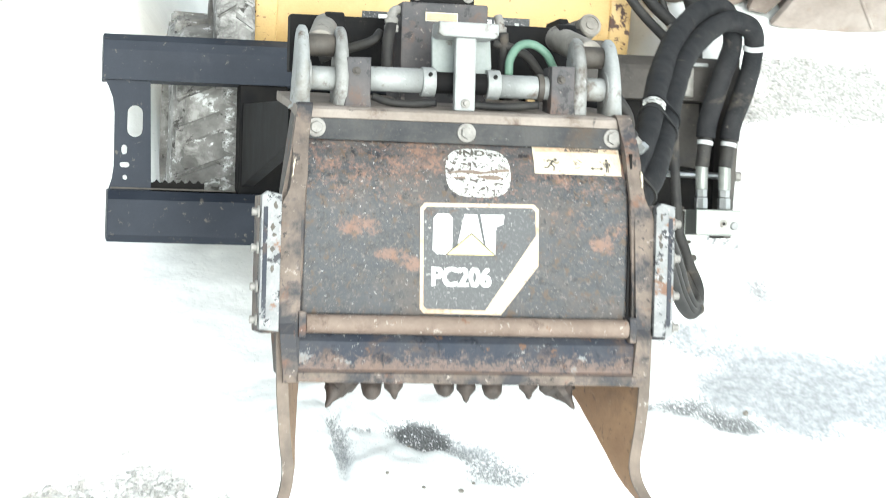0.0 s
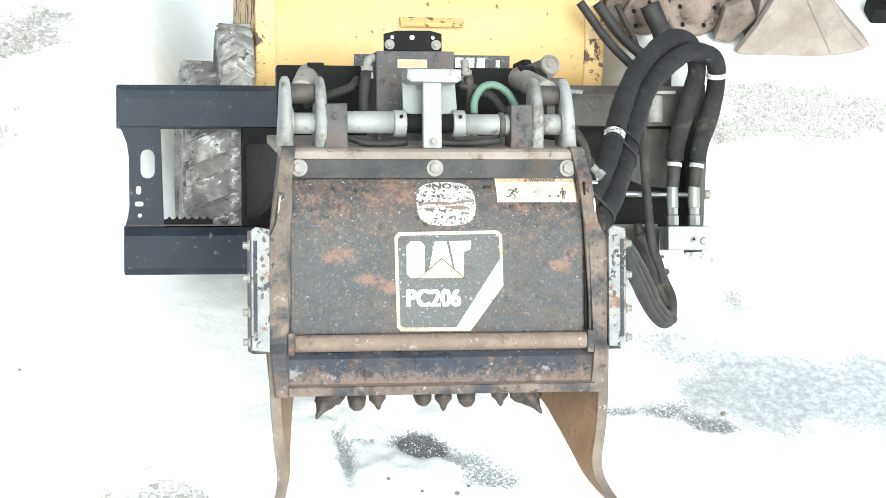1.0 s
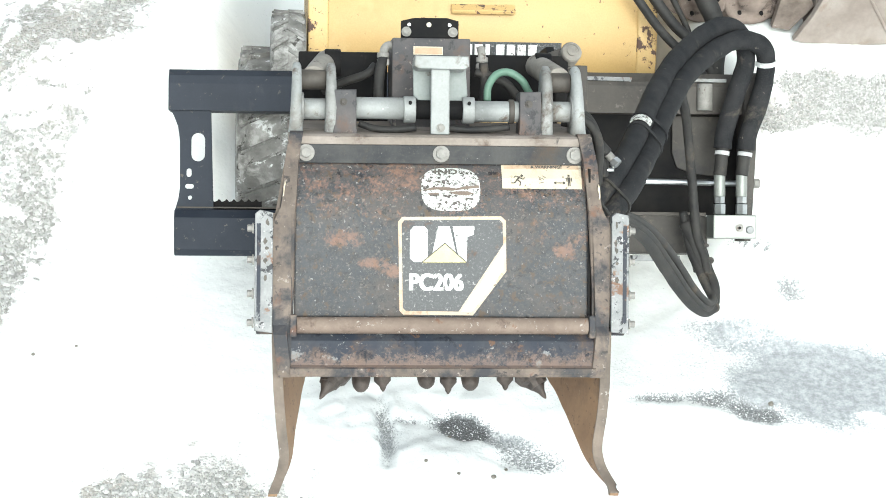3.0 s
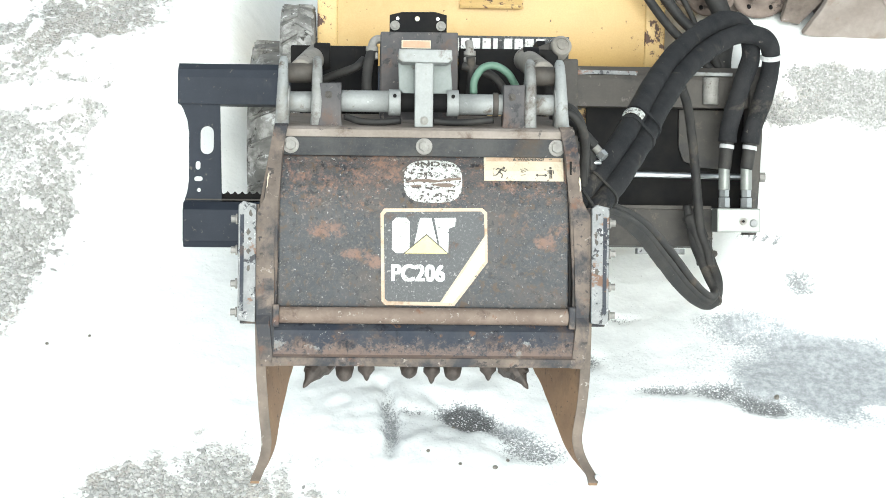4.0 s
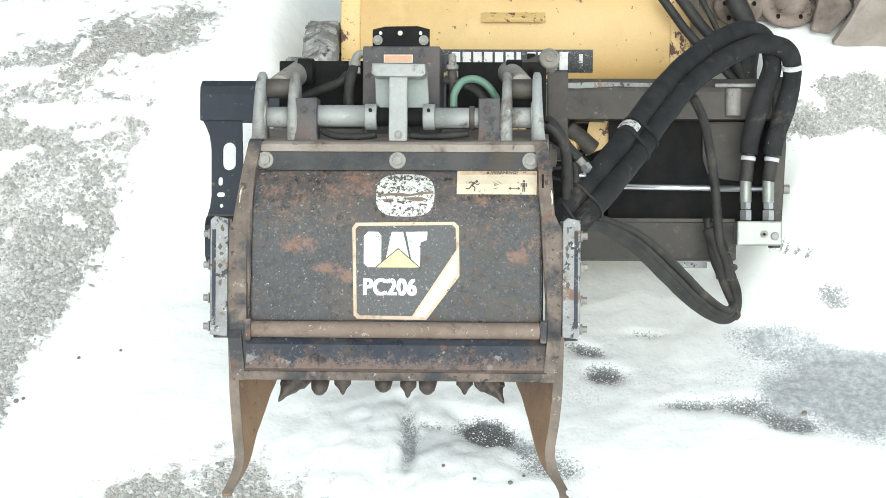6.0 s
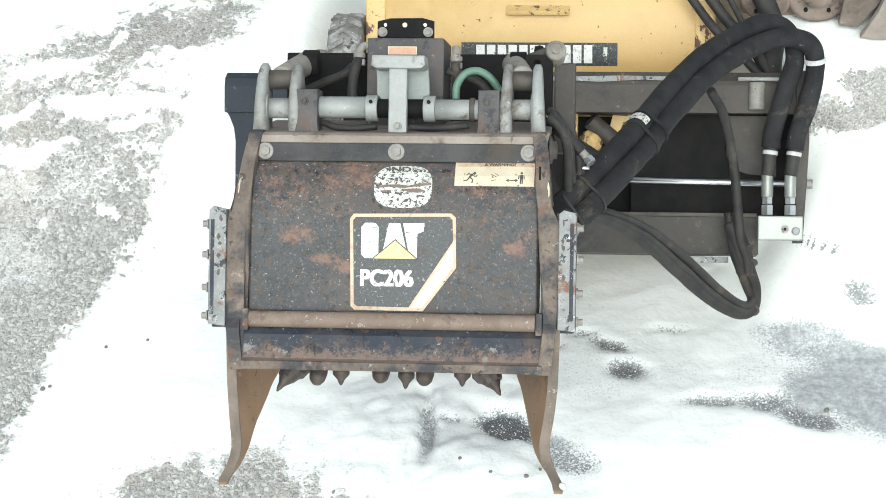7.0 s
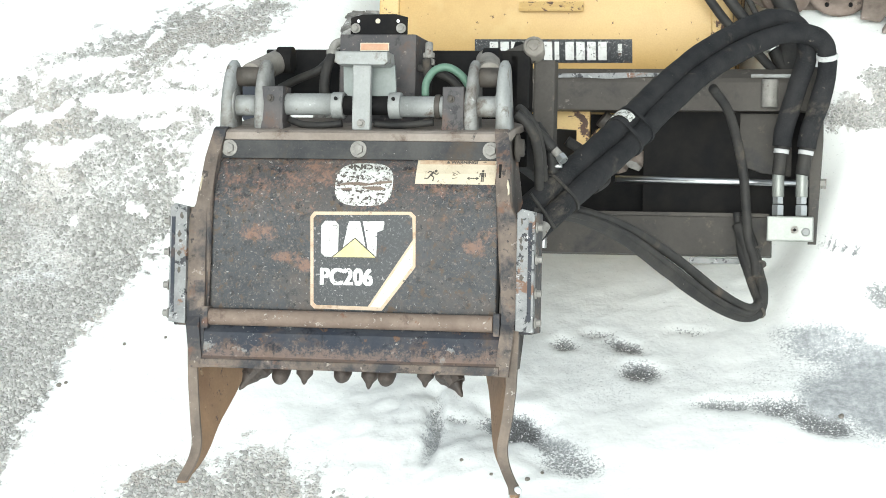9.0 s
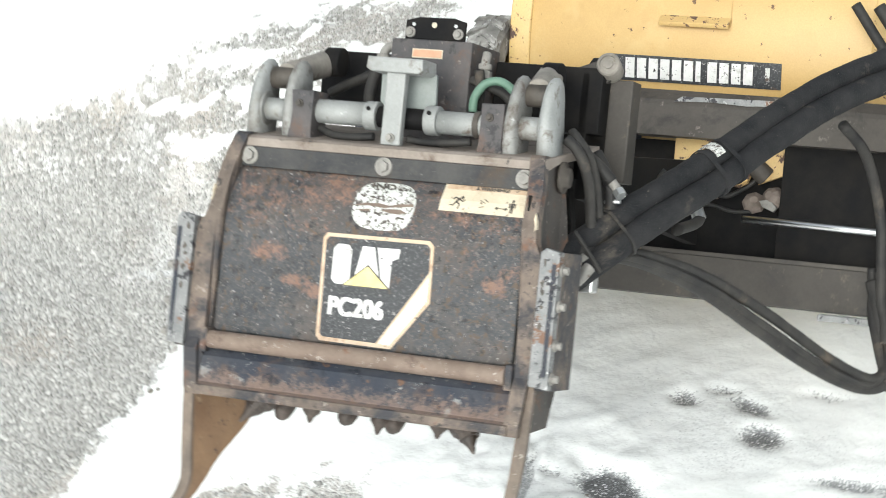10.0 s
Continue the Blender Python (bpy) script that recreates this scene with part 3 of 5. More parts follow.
def ground_height(x, y):
    near = np.exp(-((x / 4.0) ** 2 + ((y - 1.5) / 4.0) ** 2))
    h = 0.007 * wave(x, y, 7, 1) + 0.004 * lumps(x, y, 9, 2) + 0.0028 * lumps(x, y, 23, 5) + 0.0014 * lumps(x, y, 61, 9)
    trod = np.clip(hump(x, y, 0.0, 0.40, 0.30, 0.26, 0) * 1.3, 0, 1)
    h = h + trod * (0.010 * lumps(x, y, 6, 41) + 0.008 * np.abs(lumps(x, y, 17, 42)) + 0.004 * lumps(x, y, 43, 43))
    h = h + 0.030 * hump(x, y, 0.07, 0.30, 0.10, 0.10, 20) + 0.028 * hump(x, y, -0.17, 0.47, 0.12, 0.12, 15) - 0.035 * patch_of(x, y, -0.052, 0.45, 0.022, 0.13, 5) - 0.030 * patch_of(x, y, 0.18, 0.475, 0.13, 0.040, -24)
    low = np.clip(np.maximum(gravel_at(x, y), slush_and_shade_at(x, y)), 0, 1)
    return near * (h * (1 - 0.6 * low) - 0.020 * low) + view_rise(x, y)


def axis_of(a, b, step, far):
    mid = np.arange(a, b + step / 2, step)
    out = [step]
    while sum(out) < far:
        out.append(out[-1] * 1.35)
    run = np.cumsum(out)
    return np.concatenate([(a - run)[::-1], mid, b + run])


gx, gy = axis_of(-2.4, 2.3, 0.013, 900), axis_of(-0.5, 2.6, 0.013, 900)
GX, GY = np.meshgrid(gx, gy)
GZ = ground_height(GX, GY)
nx, ny = len(gx), len(gy)
idx = np.arange(nx * ny).reshape(ny, nx)
quads = np.stack([idx[:-1, :-1], idx[:-1, 1:], idx[1:, 1:], idx[1:, :-1]], -1).reshape(-1, 4)
gme = bpy.data.meshes.new("ground")
gme.from_pydata(np.stack([GX, GY, GZ], -1).reshape(-1, 3).tolist(), [], quads.tolist())
gme.attributes.new("gravel", "FLOAT", "POINT").data.foreach_set("value", gravel_at(GX, GY).ravel().astype(np.float32))
gme.attributes.new("slush", "FLOAT", "POINT").data.foreach_set("value", slush_and_shade_at(GX, GY).ravel().astype(np.float32))
gme.attributes.new("ice", "FLOAT", "POINT").data.foreach_set("value", ice_and_shade_at(GX, GY).ravel().astype(np.float32))
gme.polygons.foreach_set("use_smooth", [True] * len(gme.polygons))
gme.materials.append(m_ground)
tagged(new("ground", gme), "trodden white snow over grey gravel with slushy dark patches", "ground", kind="structure")


def scatter(name, count, x0, x1, y0, y1, size, seed, dens, material, label, flat=0.6):
    """Loose small pieces lying where dens says."""
    r = np.random.RandomState(seed)
    ico = bmesh.new()
    bmesh.ops.create_icosphere(ico, subdivisions=1, radius=1.0)
    base = np.array([v.co[:] for v in ico.verts])
    tris = np.array([[v.index for v in f.verts] for f in ico.faces])
    ico.free()
    cx, cy = r.uniform(x0, x1, count * 12), r.uniform(y0, y1, count * 12)
    keep = r.uniform(size=count * 12) < dens(cx, cy)
    cx, cy = cx[keep][:count], cy[keep][:count]
    n = len(cx)
    s = size * np.clip(r.lognormal(0, 0.45, n), 0.4, 2.2)
    a = r.uniform(0, 6.28, n)
    b = base[None] * (1 + r.uniform(-0.42, 0.36, (n, len(base), 1)))
    b = b * (s[:, None] * np.stack([r.uniform(0.8, 1.4, n), r.uniform(0.7, 1.1, n), np.full(n, flat)], -1))[:, None, :]
    ca, sa = np.cos(a)[:, None], np.sin(a)[:, None]
    V = np.stack([b[..., 0] * ca - b[..., 1] * sa + cx[:, None], b[..., 0] * sa + b[..., 1] * ca + cy[:, None],
                  b[..., 2] + (ground_height(cx, cy) + s * 0.15)[:, None]], -1)
    F = tris[None] + (np.arange(n) * len(base))[:, None, None]
    me = bpy.data.meshes.new(name)
    me.from_pydata(V.reshape(-1, 3).tolist(), [], F.reshape(-1, 3).tolist())
    me.materials.append(material)
    return tagged(new(name, me), label, "gravel", kind="stuff")


m_stone_nt = m_stone.node_tree
_geo = m_stone_nt.nodes.new("ShaderNodeNewGeometry")
_col = ramp(m_stone_nt, _geo.outputs["Random Per Island"], [(0.0, (0.25, 0.244, 0.233)), (0.4, (0.34, 0.334, 0.322)), (0.8, (0.43, 0.424, 0.410)), (1.0, (0.54, 0.533, 0.52))])
m_stone_nt.links.new(_col, m_stone_nt.nodes["Principled BSDF"].inputs["Base Color"])


def road_dens(x, y):
    return np.interp(y, [0.9, 2.0], [1.0, 0.5]) * np.clip((gravel_at(x, y) - 0.45) * 3, 0, 1) * np.clip(0.55 + 0.75 * lumps(x, y, 3.1, 21) + 0.4 * lumps(x, y, 9, 22), 0.10, 1)


def thaw_dens(x, y):
    return np.clip((gravel_at(x, y) - 0.40) * 2.2, 0, 0.8)


def slush_dens(x, y):
    return np.clip((slush_and_shade_at(x, y) - 0.35) * 2, 0, 1) * 0.9


scatter("gravel", 66000, -2.1, -0.1, -0.3, 2.5, 0.0040, 4, road_dens, m_stone, "pale grey crushed stones lying on the yard", 0.85)
scatter("gravel", 26000, 0.8, 1.9, 0.8, 1.6, 0.0023, 5, thaw_dens, m_stone, "pale grey crushed stones in a thawed patch", 0.85)
m_grit = surface("salt_and_snow_crumbs", (0.62, 0.63, 0.64), (0.80, 0.81, 0.82), 60, 0.8)
scatter("snow_crumbs", 2500, 0.0, 1.6, 0.2, 1.2, 0.0013, 6, slush_dens, m_grit, "small white ice crumbs on dark slush")


m_pebble = surface("dull_brown_pebble", (0.13, 0.115, 0.10), (0.24, 0.22, 0.195), 40, 0.85, 0.0, 0.3, 160)


def pebble(x, y, r, seed, tall=0.6):
    """One loose stone, half sunk where it lies."""
    rnd = random.Random(seed)
    bm = bmesh.new()
    bmesh.ops.create_icosphere(bm, subdivisions=2, radius=r)
    for v in bm.verts:
        v.co *= 1 + 0.35 * noise.noise(v.co * 1.1 / r + Vector((seed, 0, 0)))
        v.co.z *= tall
    ob = new("pebble", mesh_of("pebble", bm, m_pebble))
    ob.matrix_world = Matrix.Translation((x, y, float(ground_height(np.array(x), np.array(y))) + r * tall * 0.25)) @ Matrix.Rotation(rnd.uniform(0, 6), 4, "Z")
    return tagged(ob, "grey pebble lying loose on the trodden snow", "stone", "loose pebbles")


for k, (x, y, r) in enumerate(((0.227, 0.262, 0.007), (0.121, 0.419, 0.006), (1.02, 0.545, 0.008), (0.134, 0.26, 0.005), (-1.01, 0.739, 0.006), (-0.895, 0.773, 0.005),
                               (-1.154, 0.563, 0.008), (-1.135, 0.572, 0.006), (0.05, 0.30, 0.005), (0.262, 0.29, 0.005))):
    pebble(x, y, r, k)

# ---- the planer attachment, tilted and spaced before the loader to fit the camera's view ----
TIP = pose(0, 0, 1.245, -39.3)
planer = thing("cold_planer", TIP, "worn black and rusty cold planer attachment with toothed drum", "planer")


def hood_w(u):
    return float(np.interp(u, [-0.345, -0.13, -0.09, -0.05, -0.02, 0.05], [-0.050, -0.050, -0.043, -0.026, -0.004, 0.0]))


hood_us = [-0.345 + 0.325 * k / 60 for k in range(61)]
hood = part("hood_panel", strip([-0.308 + 0.616 * k / 110 for k in range(111)], hood_us, hood_w, 0.008), m_hood, planer,
            "curved black hood panel with rust blotches and stone chips", True)
hv = np.array([v.co[:] for v in hood.data.vertices])
rust = np.zeros(len(hv))
for cx, cu, rx, ru, k in ((-0.27, -0.092, 0.03, 0.02, 0.55), (-0.20, -0.083, 0.04, 0.028, 0.7), (-0.112, -0.07, 0.06, 0.03, 0.7), (-0.24, -0.115, 0.03, 0.02, 0.6), (-0.03, -0.045, 0.04, 0.02, 0.5),
                          (0.16, -0.082, 0.07, 0.02, 0.65), (0.25, -0.10, 0.06, 0.03, 0.5), (-0.148, -0.229, 0.030, 0.013, 1.0), (-0.105, -0.246, 0.035, 0.016, 0.9), (0.262, -0.203, 0.028, 0.020, 1.0),
                          (0.295, -0.175, 0.03, 0.022, 0.7), (-0.205, -0.18, 0.05, 0.022, 0.75), (-0.06, -0.26, 0.025, 0.03, 0.6), (0.20, -0.16, 0.05, 0.04, 0.45), (-0.13, -0.12, 0.09, 0.05, 0.42),
                          (0.10, -0.11, 0.10, 0.03, 0.4), (0.27, -0.31, 0.04, 0.02, 0.35)):
    rust = np.maximum(rust, k * np.clip(1.5 - np.hypot((hv[:, 0] - cx) / rx, (hv[:, 2] - cu) / ru), 0, 1))
# thin rust clouds, weaker lower down, plus an even tone that brightens the top
for (k, seed, lo, much) in ((7, 71, 0.10, 0.75), (16, 72, 0.22, 0.60)):
    cloud = np.clip(lumps(hv[:, 0] + 3, hv[:, 2] * 1.6 + 2, k, seed) - lo, 0, 1) * much
    rust = np.maximum(rust, cloud * np.clip((hv[:, 2] + 0.30) / 0.16, 0.25, 1) + 0.46 * np.clip((hv[:, 2] + 0.17) / 0.10, 0, 1))
hood.data.attributes.new("rust", "FLOAT", "POINT").data.foreach_set("value", rust.astype(np.float32))
# Solid black strip stands in for the shaded gap.
part("gap_strip", box(0.3085, 0.3125, -0.0535, -0.03, -0.345, -0.03, 0.0), m_black, planer, "black strip painting the dark gap beside the panel")
part("top_strip", box(-0.306, 0.306, -0.012, 0.004, -0.021, 0.018, 0.002), m_strip, planer, "dark bolted strip along the hood top")
rim = slab([(-0.004, 0.016), (-0.012, 0.019), (-0.013, 0.034), (-0.004, 0.040), (0.30, 0.088), (0.30, 0.070), (0.06, 0.034)], 0, -0.322, 0.322, 0.002)
part("top_plate", rim, m_top, planer, "dusty rusted top plate")
for bx in (-0.284, 0.0, 0.284):
    part("hood_bolt", bolt_mesh((bx, -0.012, 0.0), (0, -1, 0), 0.0178, 0.008), m_bolt, planer, "large grey bolt with washer")

# side plates of the hood, following the curved front
front_edge = [(-0.006, 0.046), (-0.016, 0.040), (-0.028, 0.010), (-0.040, -0.02), (-0.054, -0.06), (-0.062, -0.09), (-0.066, -0.115), (-0.068, -0.130), (-0.069, -0.145), (-0.070, -0.165), (-0.074, -0.36), (-0.084, -0.38), (-0.084, -0.455), (-0.078, -0.468)]
FLARE = ([-0.47, -0.38, -0.165, -0.145, -0.130, -0.115, -0.09, -0.02, 0.046], [0.340, 0.350, 0.356, 0.351, 0.343, 0.336, 0.332, 0.329, 0.318])


def plate_of(sx, outline, inset=0.0):
    """A side plate that follows the flare of the hood, between its inner and outer face."""
    bm = bmesh.new()
    n = len(outline)
    lo, hi = [], []
    for w, u in outline:
        x = float(np.interp(u, *FLARE))
        lo.append(bm.verts.new((sx * (x - 0.028 + inset), w, u)))
        hi.append(bm.verts.new((sx * (x - inset), w, u)))
    bm.faces.new(lo)
    bm.faces.new(hi[::-1])
    for i in range(n):
        bm.faces.new((lo[i], lo[(i + 1) % n], hi[(i + 1) % n], hi[i]))
    bmesh.ops.triangulate(bm, faces=[f for f in bm.faces if len(f.verts) > 4])
    return bm


for sx in (-1, 1):
    back = [(0.09, -0.458), (0.13, -0.30), (0.13, -0.10), (0.11, 0.044)]
    side = part("side_plate", plate_of(sx, [(w + 0.012, u) for w, u in front_edge] + back, 0.003), m_side, planer, "dark thick side plate")
    part("edge_flange", plate_of(sx, front_edge + [(w + 0.026, u) for w, u in front_edge[::-1]]), m_hood_edge, side, "rusted brown front edge")
    part("scrape", slab([(sx * 0.331 - 0.002, -0.095), (sx * 0.331 + 0.001, -0.091), (sx * 0.330 + 0.0015, -0.076), (sx * 0.3285 + 0.002, -0.068), (sx * 0.328, -0.062), (sx * 0.329 - 0.0025, -0.074), (sx * 0.330 - 0.001, -0.083)], 1, -0.064, -0.050, 0.001), m_cream, side, "pale paint scrape")

# bottom bar and band
part("round_bar", rod((-0.302, -0.070, -0.360), (0.306, -0.070, -0.360), 0.0175, seg=24, bev=0.002), m_bar, planer, "rusty round cross bar", True)
for sx in (-0.309, 0.314):
    part("bar_stop", box(sx - 0.007, sx + 0.007, -0.085, -0.04, -0.385, -0.338, 0.003), m_hood_edge, planer)
band = slab([(-0.060, -0.376), (-0.074, -0.392), (-0.078, -0.442), (-0.086, -0.448), (-0.086, -0.462), (-0.05, -0.462), (-0.035, -0.376)], 0, -0.314, 0.320, 0.002)
lower = part("lower_band", band, m_band, planer, "chipped dark blue-black lower band with rusty lip")
bu = np.array([v.co.z for v in lower.data.vertices])
lower.data.attributes.new("rust", "FLOAT", "POINT").data.foreach_set("value", (1.15 * np.clip((-0.392 - bu) / 0.055, 0, 1)).astype(np.float32))

part("band_lip", slab([(-0.087, -0.466), (-0.090, -0.461), (-0.088, -0.449), (-0.080, -0.444), (-0.070, -0.466)], 0, -0.316, 0.322, 0.002), m_hood_edge, planer, "rusty lip along the band")
# bolted grey wear plates on both sides
for sx in (-1, 1):
    c = sx * 0.371
    pl = part("wear_plate", slab([(c - 0.018, -0.372), (c - 0.018, -0.130), (c - 0.008, -0.122), (c + 0.019, -0.128), (c + 0.019, -0.376)], 1, -0.085, -0.060, 0.002), m_zplate, planer,
              "scuffed light grey bolted plate")
    part("flange", box(min(sx * 0.347, sx * 0.386), max(sx * 0.347, sx * 0.386), -0.058, 0.06, -0.380, -0.128, 0.003), m_hood_edge, pl)
    part("edge_strip", box(c + sx * 0.010 - 0.004, c + sx * 0.010 + 0.004, -0.0862, -0.080, -0.352, -0.150, 0.0), m_band, pl, "dark edge strip")
    rnd = random.Random(7 + sx)
    for u in (-0.148, -0.186, -0.201, -0.228, -0.262):
        x, h = c - sx * 0.006 + rnd.uniform(-0.003, 0.003), rnd.uniform(0.005, 0.010)
        ragged = [(x + rnd.uniform(0.0015, 0.0055) * math.cos(a), u + h * rnd.uniform(0.5, 1.0) * math.sin(a)) for a in [2 * math.pi * j / 11 for j in range(11)]]
        part("scuff", slab(ragged, 1, -0.0862, -0.0848, 0), m_ink, pl, "dark scuff")
    for u in (-0.160, -0.225, -0.295, -0.355):
        part("plate_bolt", bolt_mesh((sx * 0.391, -0.072, u), (sx, 0, 0), 0.011, 0.010), m_bolt, pl, "small steel bolt")

# skid legs under the side plates
for sx in (-1, 1):
    bm = bmesh.new()
    rows = []
    OUT = ([-0.712, -0.702, -0.690, -0.664, -0.640, -0.612, -0.588, -0.553, -0.493, -0.385, -0.37], [0.368, 0.372, 0.366, 0.350, 0.340, 0.337, 0.341, 0.347, 0.353, 0.356, 0.356] if sx > 0 else
           [0.360, 0.356, 0.350, 0.340, 0.335, 0.336, 0.340, 0.343, 0.348, 0.352, 0.352])
    spine = curve_points([(-0.372, -0.060, 0.20), (-0.452, -0.0615, 0.20), (-0.52, -0.0625, 0.115), (-0.60, -0.064, 0.015), (-0.64, -0.069, -0.020), (-0.670, -0.080, -0.040), (-0.690, -0.091, -0.056), (-0.706, -0.098, -0.070), (-0.712, -0.094, -0.076)], 5)
    outer = [sum(np.interp(u + d, *OUT) for d in (-0.012, -0.006, 0, 0.006, 0.012)) / 5 for u, _, _ in spine]
    for (u, wf, wb), xo in zip(spine, outer):
        inward = (0.094 if sx > 0 else 0.058) * (wb + 0.06) / 0.26 if wb > -0.06 else 0.0
        rows.append([bm.verts.new((sx * x, w, u)) for x, w in ((xo - 0.018, wf), (xo, wf), (xo - inward, wb), (xo - 0.018 - inward, wb))])
    for A, B in zip(rows, rows[1:]):
        for k in range(4):
            bm.faces.new((A[k], A[(k + 1) % 4], B[(k + 1) % 4], B[k]))
    bm.faces.new(rows[0])
    bm.faces.new(rows[-1][::-1])
    bmesh.ops.bevel(bm, geom=[e for e in bm.edges if abs(e.verts[0].co.z - e.verts[1].co.z) > 0.0012], offset=0.0015, segments=1, affect="EDGES")
    leg = part("skid_leg", bm, m_leg, planer, "tan rusted skid leg with an upturned toe")
    bm = bmesh.new()
    ring = [[bm.verts.new((sx * (xo - 0.009) + dx, wf + dw, u)) for dx, dw in ((-0.0105, 0.012), (-0.0105, -0.002), (0.0105, -0.002), (0.0105, 0.012))] for (u, wf, _), xo in list(zip(spine, outer))[:-5]]
    for A, B in zip(ring, ring[1:]):
        for k in range(4):
            bm.faces.new((A[k], A[(k + 1) % 4], B[(k + 1) % 4], B[k]))
    bm.faces.new(ring[0])
    bm.faces.new(ring[-1][::-1])
    part("leg_front_strip", bm, m_leg_edge, leg, "dark brown front edge strip")
    if sx > 0:
        part("snow_clump", turned([(0, 0.003), (0.003, 0.009), (0.007, 0.007), (0.009, 0.002)], (0.368, -0.100, -0.697), (0.5, -0.6, 0.6), 9), m_grit, leg, "clump of snow on the toe", True)

# milling drum with conical picks
drum = part("drum", rod((-0.27, 0.16, -0.30), (0.27, 0.16, -0.30), 0.150, seg=40, bev=0.004), m_tooth, planer, "dark steel milling drum", True)


def pick(base, tip, blunt=False):
    """A cutting pick in its round holder; a blunt one is worn to a knob."""
    b, t = Vector(base), Vector(tip)
    bm = bmesh.new()
    L = (t - b).length
    if blunt:
        turned([(-0.03, 0.0190), (L * 0.55, 0.0200), (L * 0.82, 0.0170), (L * 0.96, 0.0105), (L, 0.003)], b, t - b, 14, bm)
    else:
        turned([(-0.03, 0.0165), (L * 0.36, 0.0160), (L * 0.48, 0.0185), (L * 0.60, 0.0180), (L * 0.70, 0.0125), (L * 0.80, 0.0075), (L * 0.90, 0.0055), (L * 0.99, 0.0018)], b, t - b, 14, bm)
    return bm


for px, tx, tu, tw, blunt in ((-0.208, -0.252, -0.518, -0.01, False), (-0.163, -0.166, -0.500, -0.01, True), (-0.120, -0.117, -0.504, 0.02, False), (-0.028, -0.027, -0.490, -0.02, True),
                              (0.024, 0.022, -0.510, 0.03, False), (0.068, 0.066, -0.496, -0.01, True), (0.144, 0.145, -0.502, 0.03, False), (0.186, 0.230, -0.518, 0.01, False)):
    pk = part("pick", pick((px, 0.035 + 0.3 * tw, -0.447), (tx, tw, tu), blunt), m_tooth, drum, "worn round pick" if blunt else "worn conical cutting pick", True)
    if abs(px) > 0.17:
        holder = turned([(-0.03, 0.029), (0.004, 0.032), (0.018, 0.0335), (0.034, 0.031), (0.042, 0.0235), (0.054, 0.020)], (px, 0.03, -0.447), Vector((tx - px, tw - 0.03, tu + 0.447)), 12)
        for v in holder.verts:
            v.co += Vector((1, 0.4, 1)) * 0.006 * noise.noise(v.co * 45)
        part("pick_holder", holder, m_tooth, pk, "lumpy steel holder")
for k in range(34):
    a = k * 2.399
    if math.sin(a) < -0.35 and math.cos(a) < 0.5:
        continue
    x = -0.255 + 0.51 * k / 33
    d = Vector((0, math.cos(a), math.sin(a)))
    c = Vector((x, 0.16, -0.30))
    part("pick", pick(c + d * 0.148, c + d * 0.195), m_tooth, drum, "", True)

# decal set on the hood
dec = slab([(-0.080, -0.338), (-0.088, -0.330), (-0.092, -0.144), (-0.084, -0.134), (0.124, -0.131), (0.134, -0.140), (0.136, -0.246), (0.066, -0.339)], 1, -0.0516, -0.0504, 0)
badge = part("badge", dec, m_tan, planer, "tan-edged badge with black field and pale stripe")
part("badge_field", slab([(-0.075, -0.330), (-0.081, -0.324), (-0.085, -0.148), (-0.079, -0.141), (0.120, -0.138), (0.127, -0.144), (0.129, -0.190), (0.036, -0.331)], 1, -0.0524, -0.0514, 0), m_decal, badge, "black field")
part("badge_stripe", slab([(0.042, -0.331), (0.129, -0.200), (0.1295, -0.243), (0.063, -0.332)], 1, -0.0526, -0.0514, 0), m_white, badge, "pale diagonal stripe")
# three plain white emblem blocks and a yellow wedge
part("emblem_block", slab([(-0.067, -0.220), (-0.067, -0.162), (-0.059, -0.153), (-0.037, -0.153), (-0.030, -0.161), (-0.030, -0.220), (-0.037, -0.228), (-0.059, -0.228)], 1, -0.0536, -0.0522, 0), m_white, badge, "white emblem block")
part("emblem_block", slab([(-0.024, -0.228), (-0.008, -0.153), (0.016, -0.153), (0.034, -0.228)], 1, -0.0536, -0.0522, 0), m_white, badge, "white emblem block")
part("emblem_block", slab([(0.022, -0.153), (0.067, -0.152), (0.066, -0.170), (0.053, -0.175), (0.052, -0.227), (0.037, -0.227)], 1, -0.0536, -0.0522, 0), m_white, badge, "white emblem block")
part("wedge_outline", slab([(-0.046, -0.2305), (0.006, -0.1865), (0.056, -0.230)], 1, -0.0541, -0.0530, 0), m_ink, badge, "dark outline of the wedge")
part("emblem_wedge", slab([(-0.040, -0.2285), (0.006, -0.190), (0.050, -0.228)], 1, -0.0545, -0.0532, 0), m_lemon, badge, "yellow wedge")
lettering("model_number", "PC206", 0.048, -0.066, -0.286, -0.0526, badge, m_white, 0.110, 0.0021)

ov = [(0.019 + 0.062 * math.copysign(abs(math.cos(a)) ** 0.62, math.cos(a)), -0.0750 + 0.0455 * math.copysign(abs(math.sin(a)) ** 0.7, math.sin(a))) for a in [2 * math.pi * k / 40 for k in range(40)]]


def on_hood(outline, off, cuts, parent, name, material, label=""):
    """A thin film that follows the curve of the hood."""
    bm = slab(outline, 1, 0.0, 0.0009, 0)
    for c in cuts:
        bmesh.ops.bisect_plane(bm, geom=list(bm.verts) + list(bm.edges) + list(bm.faces), plane_co=(0, 0, c), plane_no=(0, 0, 1))
    for v in bm.verts:
        v.co.y += hood_w(v.co.z) - off
    return part(name, bm, material, parent, label)


